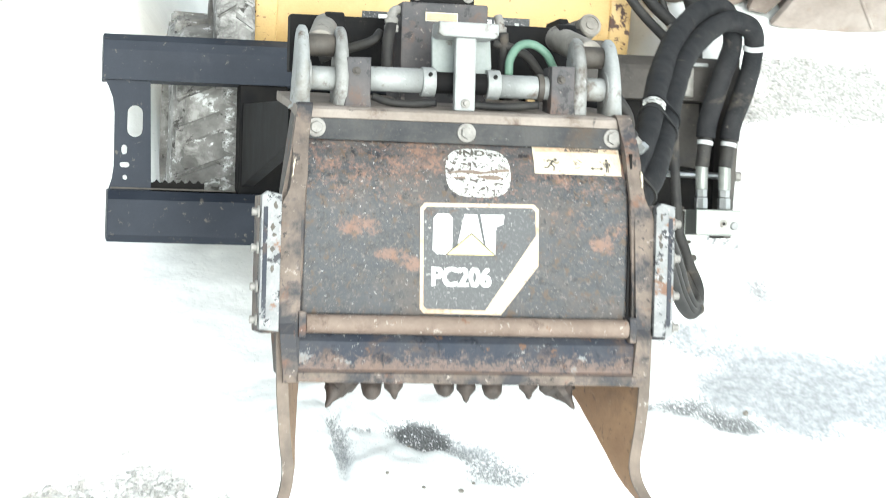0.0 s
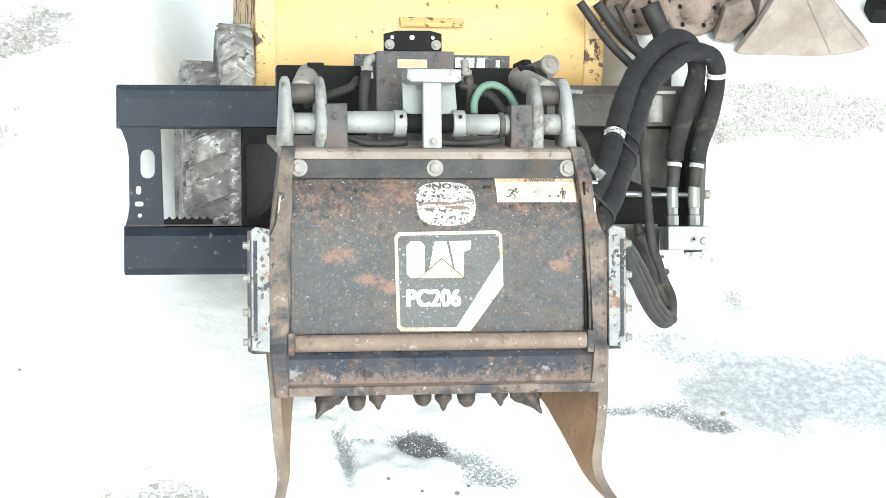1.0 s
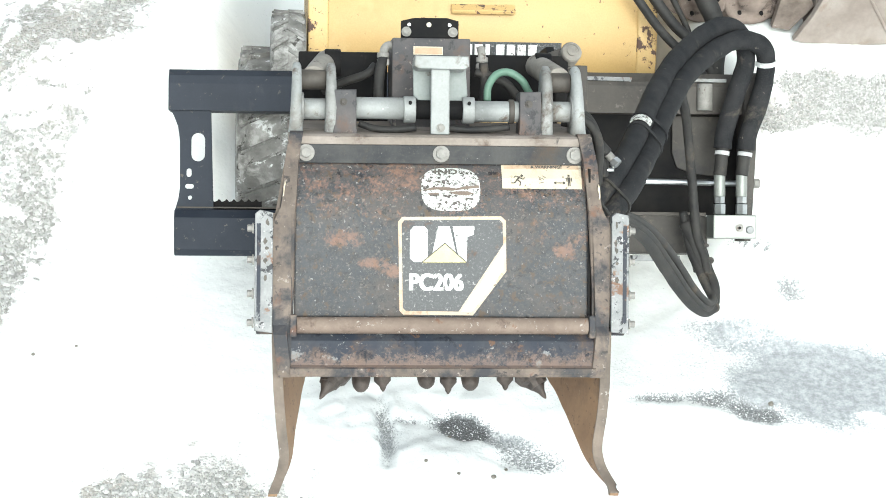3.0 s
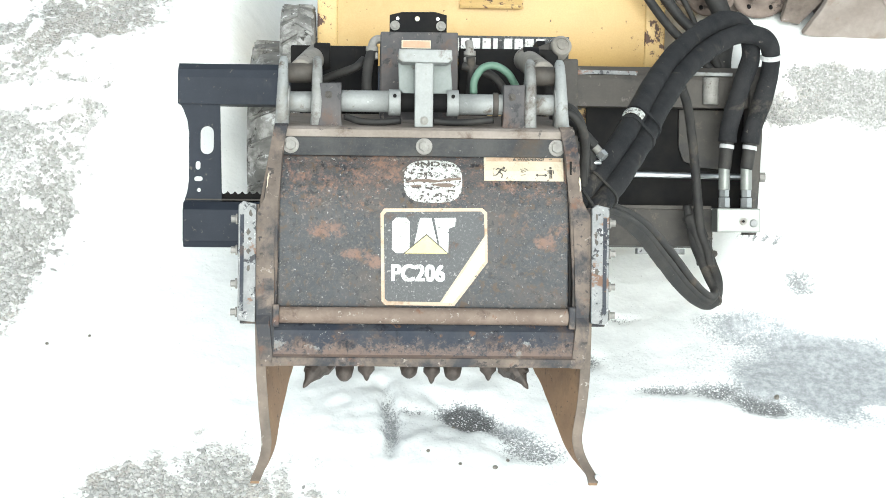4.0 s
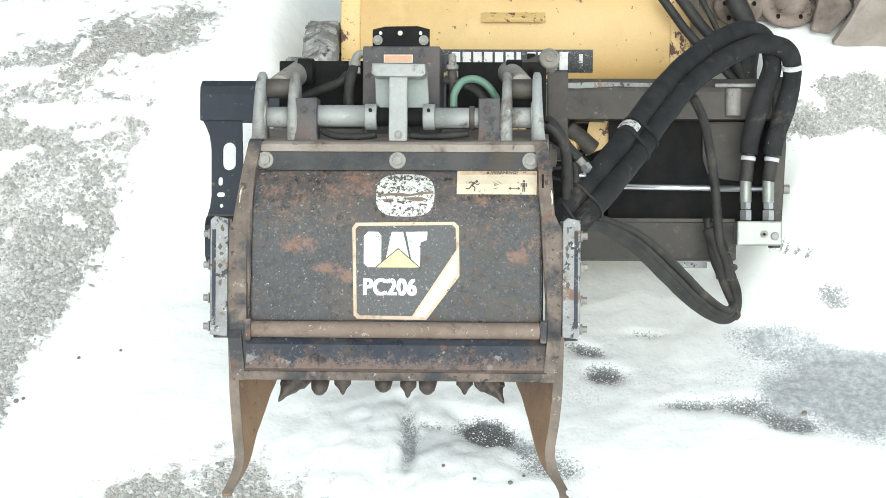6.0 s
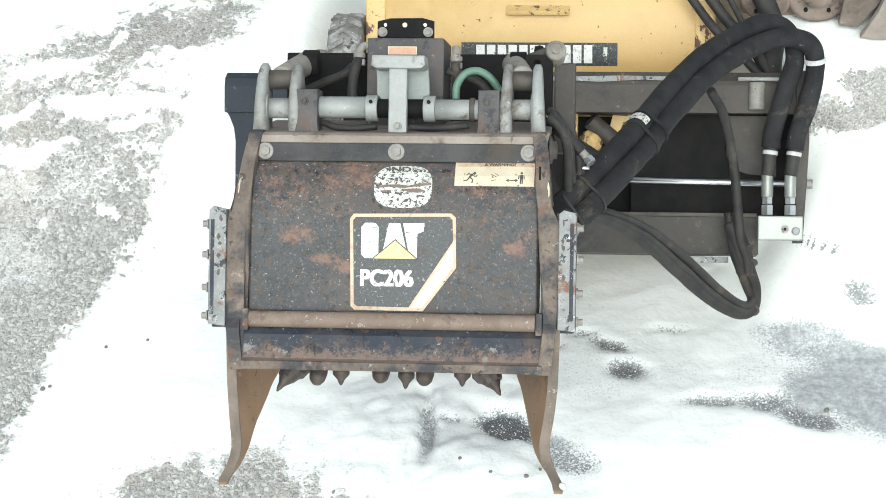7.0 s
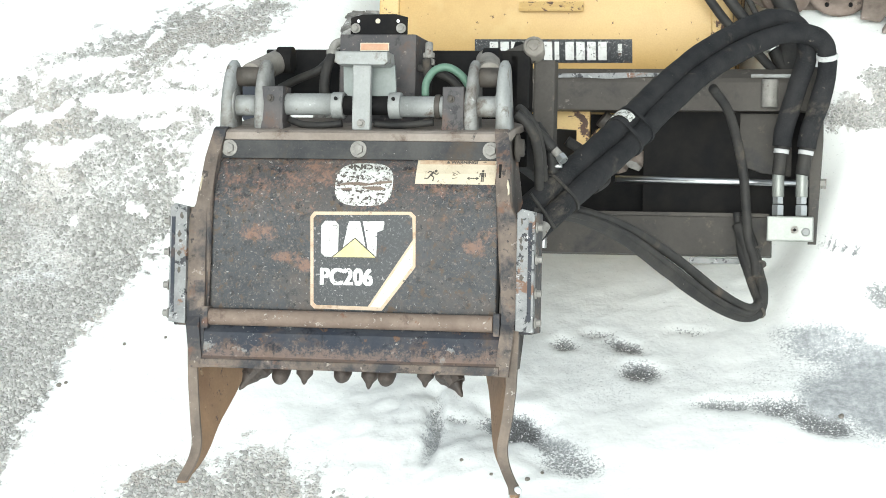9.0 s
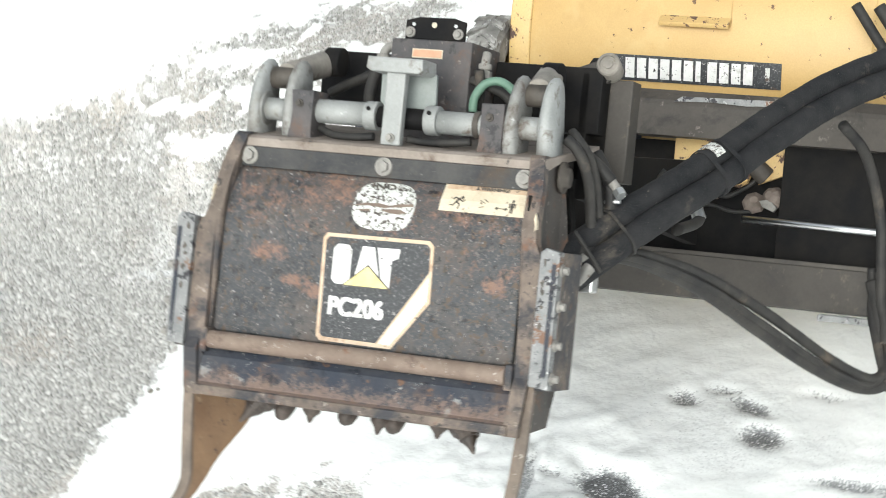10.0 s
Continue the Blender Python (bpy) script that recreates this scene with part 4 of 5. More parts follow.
HC = (-0.11, -0.09, -0.07, -0.05, -0.035, -0.02)
on_hood(ov, 0.0012, HC, planer, "round_sticker", m_white_worn, "peeling white round sticker with unreadable print")
lettering("sticker_text", "IND", 0.0145, -0.014, -0.0425, hood_w(-0.037) - 0.0040, planer, m_ink, 0.047, 0.0007)
for bx, bw in ((0.038, 0.008), (0.050, 0.007), (0.060, 0.005)):
    on_hood([(bx, -0.0425), (bx + bw, -0.0430), (bx + bw, -0.0385), (bx + 0.002, -0.0390)], 0.0030, (-0.04,), planer, "worn_print", m_ink, "worn away dark print")
on_hood([(-0.016, -0.058), (-0.008, -0.061), (0.002, -0.061), (-0.006, -0.0565)], 0.0024, (-0.06,), planer, "worn_print", m_ink, "dark scratch on the sticker")
on_hood([(0.050, -0.092), (0.066, -0.094), (0.066, -0.0975), (0.052, -0.0955)], 0.0024, (-0.094,), planer, "worn_print", m_ink, "dark scratch on the sticker")
for pts in ([(-0.044, -0.078), (-0.02, -0.071), (0.01, -0.070), (0.03, -0.073), (0.05, -0.068), (0.078, -0.066), (0.079, -0.071), (0.05, -0.074), (0.02, -0.078), (-0.01, -0.076)],
            [(0.015, -0.082), (0.03, -0.079), (0.055, -0.079), (0.068, -0.084), (0.05, -0.088), (0.03, -0.086)], [(-0.03, -0.084), (-0.005, -0.082), (-0.008, -0.086), (-0.028, -0.087)]):
    on_hood(pts, 0.0022, (-0.07,), planer, "worn_streak", m_bar, "brown scratch across the sticker")
lab = on_hood([(0.128, -0.072), (0.297, -0.072), (0.298, -0.016), (0.128, -0.016)], 0.0012, HC, planer, "warning_label", m_cream, "faded cream warning label with orange head strip")
on_hood([(0.133, -0.030), (0.293, -0.030), (0.293, -0.0195), (0.133, -0.0195)], 0.0021, HC, lab, "head_strip", m_tan, "faded orange strip")


def stroke(a, b, width):
    """A short printed line on the warning label."""
    a, b = Vector(a), Vector(b)
    n = (b - a).normalized() * width / 2
    n = Vector((-n.y, n.x))
    on_hood([tuple(a - n), tuple(b - n), tuple(b + n), tuple(a + n)], 0.0024, HC, lab, "pictogram", m_ink)


for a, b, w in (((0.168, -0.043), (0.172, -0.046), 0.0055), ((0.166, -0.046), (0.159, -0.054), 0.0040), ((0.165, -0.048), (0.157, -0.045), 0.0022), ((0.157, -0.045), (0.153, -0.049), 0.0020),
                ((0.166, -0.049), (0.173, -0.052), 0.0022), ((0.173, -0.052), (0.176, -0.048), 0.0018), ((0.160, -0.053), (0.167, -0.058), 0.0026), ((0.167, -0.058), (0.165, -0.066), 0.0024),
                ((0.159, -0.054), (0.154, -0.060), 0.0026), ((0.154, -0.060), (0.147, -0.060), 0.0022), ((0.238, -0.059), (0.262, -0.059), 0.0018), ((0.238, -0.059), (0.243, -0.0565), 0.0018),
                ((0.238, -0.059), (0.243, -0.0615), 0.0018), ((0.262, -0.059), (0.257, -0.0565), 0.0018), ((0.262, -0.059), (0.257, -0.0615), 0.0018), ((0.270, -0.041), (0.270, -0.0455), 0.0045),
                ((0.270, -0.047), (0.270, -0.056), 0.0065), ((0.265, -0.0475), (0.264, -0.056), 0.0018), ((0.275, -0.0475), (0.276, -0.056), 0.0018), ((0.2685, -0.056), (0.268, -0.066), 0.0024),
                ((0.2715, -0.056), (0.272, -0.066), 0.0024), ((0.205, -0.046), (0.217, -0.052), 0.0012), ((0.214, -0.044), (0.222, -0.049), 0.0012), ((0.206, -0.060), (0.216, -0.058), 0.0012)):
    stroke(a, b, w)
on_hood([(0.1895, -0.0280), (0.1975, -0.0280), (0.1935, -0.0215)], 0.0028, HC, lab, "warning_triangle", m_ink)
lettering("warning_text", "WARNING!", 0.0085, 0.200, -0.0280, hood_w(-0.026) - 0.0032, lab, m_ink, 0.056, 0.0003)

# ---- side-shift linkage on top of the planer ----
def ear(xc, lean, dirty):
    """A cast ear: thick foot, waisted middle and a thin rounded head."""
    keys = ([0.040, 0.062, 0.097, 0.130, 0.158, 0.180, 0.193, 0.197], [0.0170, 0.0140, 0.0124, 0.0112, 0.0104, 0.0098, 0.0086, 0.0058],
            [0.030, 0.022, 0.017, 0.020, 0.030, 0.044, 0.060, 0.070], [0.105, 0.108, 0.112, 0.112, 0.110, 0.104, 0.092, 0.082])
    bm = bmesh.new()
    rings = []
    for k in range(23):
        u = 0.040 + 0.157 * k / 22
        h, w0, w1 = (float(np.interp(u, keys[0], q)) for q in keys[1:])
        x = xc + lean * math.sin((u - 0.04) / 0.157 * math.pi * 0.5)
        r = min(0.007, h * 0.8)
        rings.append([bm.verts.new((x + dx, w, u)) for dx, w in ((-h + r, w0), (h - r, w0), (h, w0 + r), (h, w1 - r), (h - r, w1), (-h + r, w1), (-h, w1 - r), (-h, w0 + r))])
    for A, B in zip(rings, rings[1:]):
        for k in range(8):
            bm.faces.new((A[k], A[(k + 1) % 8], B[(k + 1) % 8], B[k]))
    bm.faces.new(rings[0][::-1])
    bm.faces.new(rings[-1])
    ob = part("ear_plate", bm, m_ear if dirty else m_zinc, planer, "grimy dark grey ear plate" if dirty else "pale grey steel ear plate", True)
    rim_x = xc + (0.013 if xc < 0 else -0.013)
    part("boss", rod((rim_x - 0.004, 0.058, 0.098), (rim_x + 0.004, 0.058, 0.098), 0.034, seg=28, bev=0.002), m_roller if dirty else m_ear, ob, "dark greasy boss round the tube" if dirty else "", True)


ear(-0.306, 0.002, False)
ear(-0.229, -0.002, True)
ear(0.228, 0.004, True)
ear(0.300, -0.004, False)
for x0, x1 in ((-0.298, -0.240), (0.239, 0.288)):
    part("roller", turned([(0, 0.017), (0.004, 0.0215), (x1 - x0 - 0.004, 0.0215), (x1 - x0, 0.017)], (x0, 0.078, 0.161), (1, 0, 0)), m_roller, planer, "dusty brown pin bush", True)
    part("cross_tube", rod((x0, 0.058, 0.097), (x1, 0.058, 0.097), 0.0225, seg=28), m_zinc, planer, "pale grey cross tube", True)
part("cross_tube", rod((-0.218, 0.058, 0.100), (-0.070, 0.058, 0.100), 0.0235, seg=28), m_zinc, planer, "pale grey cross tube", True)
part("cross_tube", rod((0.070, 0.058, 0.096), (0.217, 0.058, 0.096), 0.0225, seg=28), m_zinc, planer, "pale grey cross tube", True)
part("inner_shaft", rod((-0.075, 0.058, 0.098), (0.075, 0.058, 0.098), 0.0205, seg=24), m_black, planer, "greasy black shaft", True)
for x0, x1 in ((-0.076, -0.050), (0.050, 0.076)):
    col = part("collar", rod((x0, 0.058, 0.098), (x1, 0.058, 0.098), 0.0285, seg=28, bev=0.002), m_zinc, planer, "clamp collar", True)
    part("grub_screw", rod((x0 + 0.013, 0.032, 0.110), (x0 + 0.013, 0.027, 0.111), 0.004, seg=8), m_black, col)
part("ring", rod((0.150, 0.058, 0.096), (0.162, 0.058, 0.096), 0.0265, seg=24, bev=0.002), m_roller, planer, "", True)
for x0, x1 in ((-0.225, -0.178), (0.171, 0.217)):
    out = [(x0 - 0.003, 0.038), (x0, 0.060), (x0, 0.136), (x1, 0.137), (x1, 0.060), (x1 + 0.004, 0.038)]
    up = part("upright", slab(out, 1, 0.022, 0.090, 0.003), m_box, planer, "dark rusted upright bracket")
    part("stud", bolt_mesh(((x0 + x1) / 2 - 0.004, 0.022, 0.110), (0, -1, 0), 0.008, 0.006), m_roller, up)
# central stem with a bent tee top
stem = part("centre_stem", box(-0.021, 0.019, 0.004, 0.024, 0.042, 0.186, 0.004), m_zinc, planer, "grey steel stem with a tee top")
part("tee_top", slab([(-0.058, 0.186), (-0.056, 0.208), (0.057, 0.207), (0.059, 0.186), (0.050, 0.179), (-0.049, 0.180)], 1, -0.012, 0.060, 0.004), m_zinc, stem, "pale tee plate")
part("stem_bolt", bolt_mesh((0.0, 0.004, 0.056), (0, -1, 0), 0.009, 0.006), m_bolt, stem)
part("back_shield", slab([(-0.054, 0.128), (-0.056, 0.186), (0.058, 0.186), (0.062, 0.130), (0.048, 0.108), (-0.030, 0.106)], 1, 0.062, 0.072, 0.002), m_shield, planer, "grey-green shield plate")

# valve box with its bracket and label
vb = part("valve_box", box(-0.094, 0.079, 0.180, 0.34, 0.060, 0.265, 0.004), m_box, planer, "rusty dark valve box")
part("box_label", box(-0.047, 0.018, 0.1785, 0.1805, 0.228, 0.246, 0.0), m_cream, vb, "cream label with an orange strip")
part("label_strip", box(-0.045, 0.016, 0.1775, 0.1788, 0.230, 0.244, 0.0), m_orange, vb)
tb = slab([(-0.074, 0.266), (-0.074, 0.304), (-0.046, 0.311), (0.028, 0.312), (0.054, 0.305), (0.054, 0.266)], 1, 0.196, 0.206, 0.002)
br = part("top_bracket", tb, m_black, planer, "black bracket with pale holes")
for bx in (-0.062, 0.041):
    part("bracket_bolt", bolt_mesh((bx, 0.196, 0.280), (0, -1, 0), 0.011, 0.006), m_bolt, br)
for bx, r in ((-0.056, 0.005), (-0.012, 0.0055), (0.034, 0.005)):
    part("hole_plug", rod((bx, 0.1965, 0.296), (bx, 0.1945, 0.296), r if bx == -0.012 else r * 0.7, seg=12), m_cream if bx == -0.012 else m_fit, br)
part("back_beam", box(-0.298, -0.098, 0.300, 0.345, 0.130, 0.244, 0.004), m_black, planer, "greasy black back beam")
part("back_beam", box(0.087, 0.315, 0.300, 0.345, 0.110, 0.242, 0.004), m_black, planer, "greasy black back beam")
for sx, a, b in ((-1, (-0.268, 0.08, 0.165), (-0.236, 0.225, 0.214)), (1, (0.262, 0.08, 0.168), (0.232, 0.225, 0.212))):
    cyl = part("shift_cylinder", rod(a, b, 0.0265, seg=24, bev=0.003), m_cyl, planer, "dusty tan cylinder", True)
    part("end_lug", rod((b[0] - 0.006, b[1] - 0.02, b[2] - 0.004), (b[0] + 0.030, b[1] - 0.02, b[2] - 0.004), 0.030, seg=20, bev=0.003), m_black, cyl, "", True)
# pin and post on the right arm
post = part("arm_post", box(0.318, 0.366, 0.34, 0.40, 0.020, 0.225, 0.004), m_frame_dusty, planer, "dusty dark post with a pin")
part("arm_pin", turned([(0, 0.0235), (0.046, 0.0240), (0.050, 0.0215), (0.0505, 0.0170), (0.0475, 0.0165), (0.0475, 0.0100), (0.051, 0.0095), (0.052, 0.004)], (0.318, 0.345, 0.240), (0.10, -1, 0.25)), m_cyl, post, "round pin end with a recessed face")
part("pin_arm", slab([(0.195, 0.205), (0.195, 0.238), (0.255, 0.244), (0.305, 0.264), (0.325, 0.258), (0.330, 0.225), (0.30, 0.205)], 1, 0.322, 0.340, 0.003), m_frame_dusty, planer, "dark arm sloping up to the pin")
part("arm_plate", slab([(0.30, 0.02), (0.30, 0.23), (0.36, 0.268), (0.46, 0.268), (0.52, 0.19), (0.52, 0.02)], 0, 0.270, 0.290, 0.003), m_black, planer, "black arm plate")
for sx in (-0.285, 0.300):
    part("reach_arm", slab([(0.28, -0.02), (0.28, 0.07), (1.16, 0.12), (1.16, -0.08)], 0, sx - 0.015, sx + 0.015, 0.003), m_black, planer, "black reach arm")
part("rear_shell", slab([(0.02, 0.036), (0.36, 0.038), (0.42, -0.06), (0.42, -0.28), (0.39, -0.30), (0.39, -0.07), (0.34, 0.02), (0.02, 0.02)], 0, -0.25, 0.25, 0.002), m_black, planer, "dark rear hood shell")

# small hoses and fittings on the planer top
part("small_hose", pipe([(-0.245, 0.24, 0.150), (-0.20, 0.22, 0.168), (-0.150, 0.20, 0.185), (-0.130, 0.21, 0.205)], 0.0095), m_hose, planer, "short black hose", True)
part("small_hose", pipe([(-0.122, 0.17, 0.110), (-0.124, 0.165, 0.150), (-0.120, 0.175, 0.195), (-0.112, 0.19, 0.222)], 0.0115), m_hose, planer, "short black hose", True)
part("elbow_fitting", pipe([(-0.113, 0.19, 0.212), (-0.112, 0.19, 0.235), (-0.104, 0.20, 0.248), (-0.085, 0.205, 0.250)], 0.0095, 12), m_bolt, planer, "dull grey hose elbow", True)
part("elbow_fitting", pipe([(0.106, 0.19, 0.205), (0.106, 0.19, 0.228), (0.104, 0.20, 0.246)], 0.009, 12), m_bolt, planer, "dull grey hose elbow", True)
for nx, nw, nu in ((-0.113, 0.19, 0.214), (0.106, 0.19, 0.207)):
    part("hose_nut", rod((nx, nw, nu - 0.010), (nx, nw, nu + 0.004), 0.0150, seg=6, bev=0.0015), m_bolt, planer, "dull grey hose nut")
    part("hose_ferrule", rod((nx, nw, nu + 0.007), (nx, nw, nu + 0.018), 0.0135, seg=16, bev=0.0015), m_bolt, planer, "", True)
part("small_hose", pipe([(0.090, 0.17, 0.190), (0.125, 0.16, 0.180), (0.160, 0.17, 0.165), (0.19, 0.18, 0.13)], 0.0095), m_hose, planer, "short black hose", True)
part("green_hose", pipe([(0.112, 0.13, 0.125), (0.114, 0.13, 0.155), (0.132, 0.135, 0.182), (0.160, 0.14, 0.188), (0.188, 0.14, 0.172), (0.207, 0.15, 0.145)], 0.0085), m_green, planer, "green hose arching over the shaft", True)
part("small_hose", pipe([(0.106, 0.16, 0.21), (0.110, 0.165, 0.17), (0.106, 0.17, 0.12)], 0.010), m_hose, planer, "short black hose", True)
part("small_hose", pipe([(-0.17, 0.05, 0.066), (-0.14, 0.04, 0.056), (-0.10, 0.035, 0.053), (-0.05, 0.04, 0.058)], 0.0075), m_hose, planer, "thin black hose under the shaft", True)
part("small_hose", pipe([(0.02, 0.04, 0.058), (0.06, 0.04, 0.055), (0.10, 0.035, 0.056), (0.15, 0.04, 0.062)], 0.0075), m_hose, planer, "thin black hose under the shaft", True)

part("small_hose", pipe([(0.300, 0.24, 0.085), (0.330, 0.19, 0.065), (0.362, 0.185, 0.042), (0.388, 0.19, 0.016)], 0.0125), m_hose, planer, "short black hose", True)
part("elbow_fitting", rod((0.384, 0.19, 0.020), (0.403, 0.19, -0.001), 0.0095, seg=12, bev=0.001), m_bolt, planer, "dull grey hose fitting", True)
for k, pts in enumerate(([(0.318, 0.13, 0.100), (0.333, 0.120, 0.088), (0.352, 0.135, 0.060), (0.363, 0.160, 0.015), (0.366, 0.180, -0.028), (0.370, 0.200, -0.076)],
                         [(0.318, 0.10, 0.085), (0.338, 0.100, 0.070), (0.354, 0.110, 0.042), (0.361, 0.135, 0.002), (0.360, 0.160, -0.040), (0.362, 0.175, -0.088)],
                         [(0.345, 0.21, 0.070), (0.372, 0.205, 0.030), (0.384, 0.21, -0.020), (0.378, 0.22, -0.070)])):
    part("side_hose", pipe(pts, 0.0105 if k < 2 else 0.012, 12), m_hose, planer, "black hose hanging beside the hood", True)
part("elbow_fitting", pipe([(0.345, 0.075, -0.205), (0.358, 0.085, -0.190), (0.372, 0.100, -0.172), (0.384, 0.115, -0.150)], 0.0120, 12), m_bolt, planer, "dull grey hose elbow", True)
part("elbow_fitting", pipe([(0.342, 0.125, -0.165), (0.352, 0.140, -0.152), (0.364, 0.150, -0.132)], 0.0115, 12), m_bolt, planer, "dull grey hose elbow", True)
part("pivot_disc", turned([(0, 0.030), (0.006, 0.030), (0.008, 0.020), (0.016, 0.019), (0.018, 0.008)], (0.322, 0.085, 0.012), (1, 0, 0), 24), m_roller, planer, "round grey pivot cover", True)
part("pale_pin", rod((0.372, 0.21, -0.022), (0.405, 0.20, -0.020), 0.0045, seg=10), m_fit, planer, "bright short pin", True)
part("fitting_nut", rod((0.402, 0.19, 0.000), (0.411, 0.185, -0.010), 0.0125, seg=6, bev=0.001), m_fit, planer, "bright hex nut")

# ---- mounting frame ----
mount = thing("mounting_frame", TIP, "wide dark steel mounting frame with beams, post and slots", "frame")
FW = 1.18
part("upper_beam", slab([(FW, 0.168), (FW - 0.004, 0.24), (FW, 0.262), (FW + 0.03, 0.280), (FW + 0.10, 0.280), (FW + 0.10, 0.168)], 0, -0.636, 0.12, 0.003), m_frame, mount, "dark painted upper beam")
part("upper_beam", slab([(FW, 0.176), (FW - 0.004, 0.25), (FW, 0.262), (FW + 0.03, 0.288), (FW + 0.10, 0.288), (FW + 0.10, 0.176)], 0, 0.12, 0.955, 0.003), m_beam, mount, "dusty grey upper beam")
part("lower_beam", slab([(FW - 0.01, -0.205), (FW - 0.02, -0.120), (FW + 0.0, -0.098), (FW + 0.10, -0.092), (FW + 0.10, -0.215), (FW + 0.01, -0.222)], 0, -0.618, -0.20, 0.004), m_frame, mount, "dark painted lower beam with dusty ledge")
part("dusty_ledge", box(-0.612, -0.31, FW + 0.004, FW + 0.095, -0.094, -0.090, 0.001), m_roller, mount, "dusty ledge on the lower beam")
part("lower_beam", slab([(FW - 0.005, -0.205), (FW - 0.01, -0.105), (FW + 0.10, -0.098), (FW + 0.10, -0.210)], 0, -0.20, 0.83, 0.003), m_frame_dusty, mount, "dusty lower beam")


def holed_post():
    """The left post with its slots cut through."""
    out = [(-0.632, 0.172), (-0.622, 0.155), (-0.610, 0.125), (-0.605, 0.09), (-0.604, -0.04), (-0.608, -0.07), (-0.617, -0.10), (-0.514, -0.10), (-0.522, 0.172)]
    holes = [arc(-0.556, 0.090, 0.0185, 0, 180, 8) + arc(-0.556, 0.050, 0.0185, 180, 360, 8), arc(-0.580, 0.006, 0.007, 0, 180, 5) + arc(-0.580, -0.004, 0.007, 180, 360, 5),
             arc(-0.573, -0.0355, 0.0065, -90, 90, 5) + arc(-0.584, -0.0355, 0.0065, 90, 270, 5), arc(-0.577, -0.066, 0.006, 0, 360, 9)[:-1]]
    bm = bmesh.new()
    loops = []
    for loop in [out] + holes:
        vs = [bm.verts.new((x, FW + 0.01, z)) for x, z in loop]
        loops += [bm.edges.new((vs[i], vs[(i + 1) % len(vs)])) for i in range(len(vs))]
    bmesh.ops.triangle_fill(bm, use_beauty=True, use_dissolve=False, edges=loops)
    faces = list(bm.faces)
    ext = bmesh.ops.extrude_face_region(bm, geom=faces)
    bmesh.ops.translate(bm, vec=(0, 0.014, 0), verts=[v for v in ext["geom"] if isinstance(v, bmesh.types.BMVert)])
    return bm


part("slotted_post", holed_post(), m_frame, mount, "dark plate with a long slot and small holes")
saw = [(-0.523, -0.096), (-0.523, -0.070)]
for k in range(7):
    saw += [(-0.520 + 0.02 * k, -0.068), (-0.512 + 0.02 * k, -0.076), (-0.505 + 0.02 * k, -0.074)]
saw += [(-0.385, -0.096)]
part("toothed_strip", slab(saw, 1, FW + 0.03, FW + 0.038, 0), m_black, mount, "black strip with a ragged edge")
part("hook_bar", box(-0.60, -0.525, FW + 0.02, FW + 0.03, -0.088, -0.082, 0.002), m_black, mount)
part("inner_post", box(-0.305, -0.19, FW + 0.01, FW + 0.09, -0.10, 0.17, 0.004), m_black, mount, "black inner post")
# Plate colour darkened to paint the shade inside the frame.
part("back_plate", box(0.486, 0.950, FW + 0.060, FW + 0.075, -0.10, 0.18, 0.002), m_black, mount, "black back plate, inner shade put into its colour")
part("ledge", box(-0.19, 0.825, FW - 0.014, FW + 0.04, -0.104, -0.094, 0.001), m_beam, mount, "brown dusty ledge on the lower beam")
# Separate sheet for the lighter brown area of the back plate.
part("back_plate_patch", slab([(0.742, 0.172), (0.878, 0.172), (0.878, 0.006), (0.800, 0.014), (0.756, 0.03), (0.742, 0.07)], 1, FW + 0.048, FW + 0.058, 0.001), m_frame_dusty, mount, "lighter brown area of the back plate")
part("end_plate", slab([(0.925, 0.29), (0.958, 0.288), (0.960, 0.10), (0.946, -0.172), (0.925, -0.172)], 1, FW - 0.03, FW + 0.08, 0.003), m_frame_dusty, mount, "grey end plate")
part("slide_rod", rod((0.42, FW - 0.02, -0.008), (0.925, FW - 0.02, -0.014), 0.0085, seg=20), m_chrome, mount, "polished chrome slide rod", True)
part("rod_nut", rod((0.955, FW - 0.02, -0.014), (0.970, FW - 0.02, -0.014), 0.013, seg=6), m_bolt, mount)
part("lug", rod((0.820, FW - 0.008, 0.184), (0.820, FW - 0.008, 0.258), 0.0215, seg=24, bev=0.003), m_bolt, mount, "pale round lug on the beam", True)
part("lug_strip", box(0.770, 0.880, FW - 0.012, FW + 0.03, 0.262, 0.272, 0.002), m_zinc, mount, "pale strip over the lug")
part("scraped_edge", slab([(0.22, 0.258), (0.24, 0.271), (0.46, 0.275), (0.62, 0.273), (0.616, 0.262), (0.50, 0.264), (0.40, 0.258), (0.31, 0.262)], 1, FW - 0.006, FW + 0.014, 0.0), m_zplate, mount, "bare scraped steel edge")
part("tab", box(0.62, 0.75, FW - 0.03, FW + 0.02, -0.228, -0.212, 0.002), m_zplate, mount, "bare metal tab")
blk = part("port_block", box(0.822, 0.940, FW - 0.12, FW - 0.03, -0.166, -0.102, 0.004), m_alu, mount, "machined metal port block")
port = part("port", turned([(0, 0.0105), (0.002, 0.0105), (0.002, 0.0075), (0.0012, 0.0070)], (0.893, FW - 0.12, -0.137), (0, -1, 0), 20), m_bolt, blk, "threaded port")
part("port_hole", rod((0.893, FW - 0.1208, -0.137), (0.893, FW - 0.1220, -0.137), 0.0042, seg=6), m_black, port)
part("plug", turned([(0, 0.0110), (0.004, 0.0105), (0.0055, 0.0085)], (0.921, FW - 0.12, -0.142), (0, -1, 0), 16), m_zplate, blk, "dull round plug")
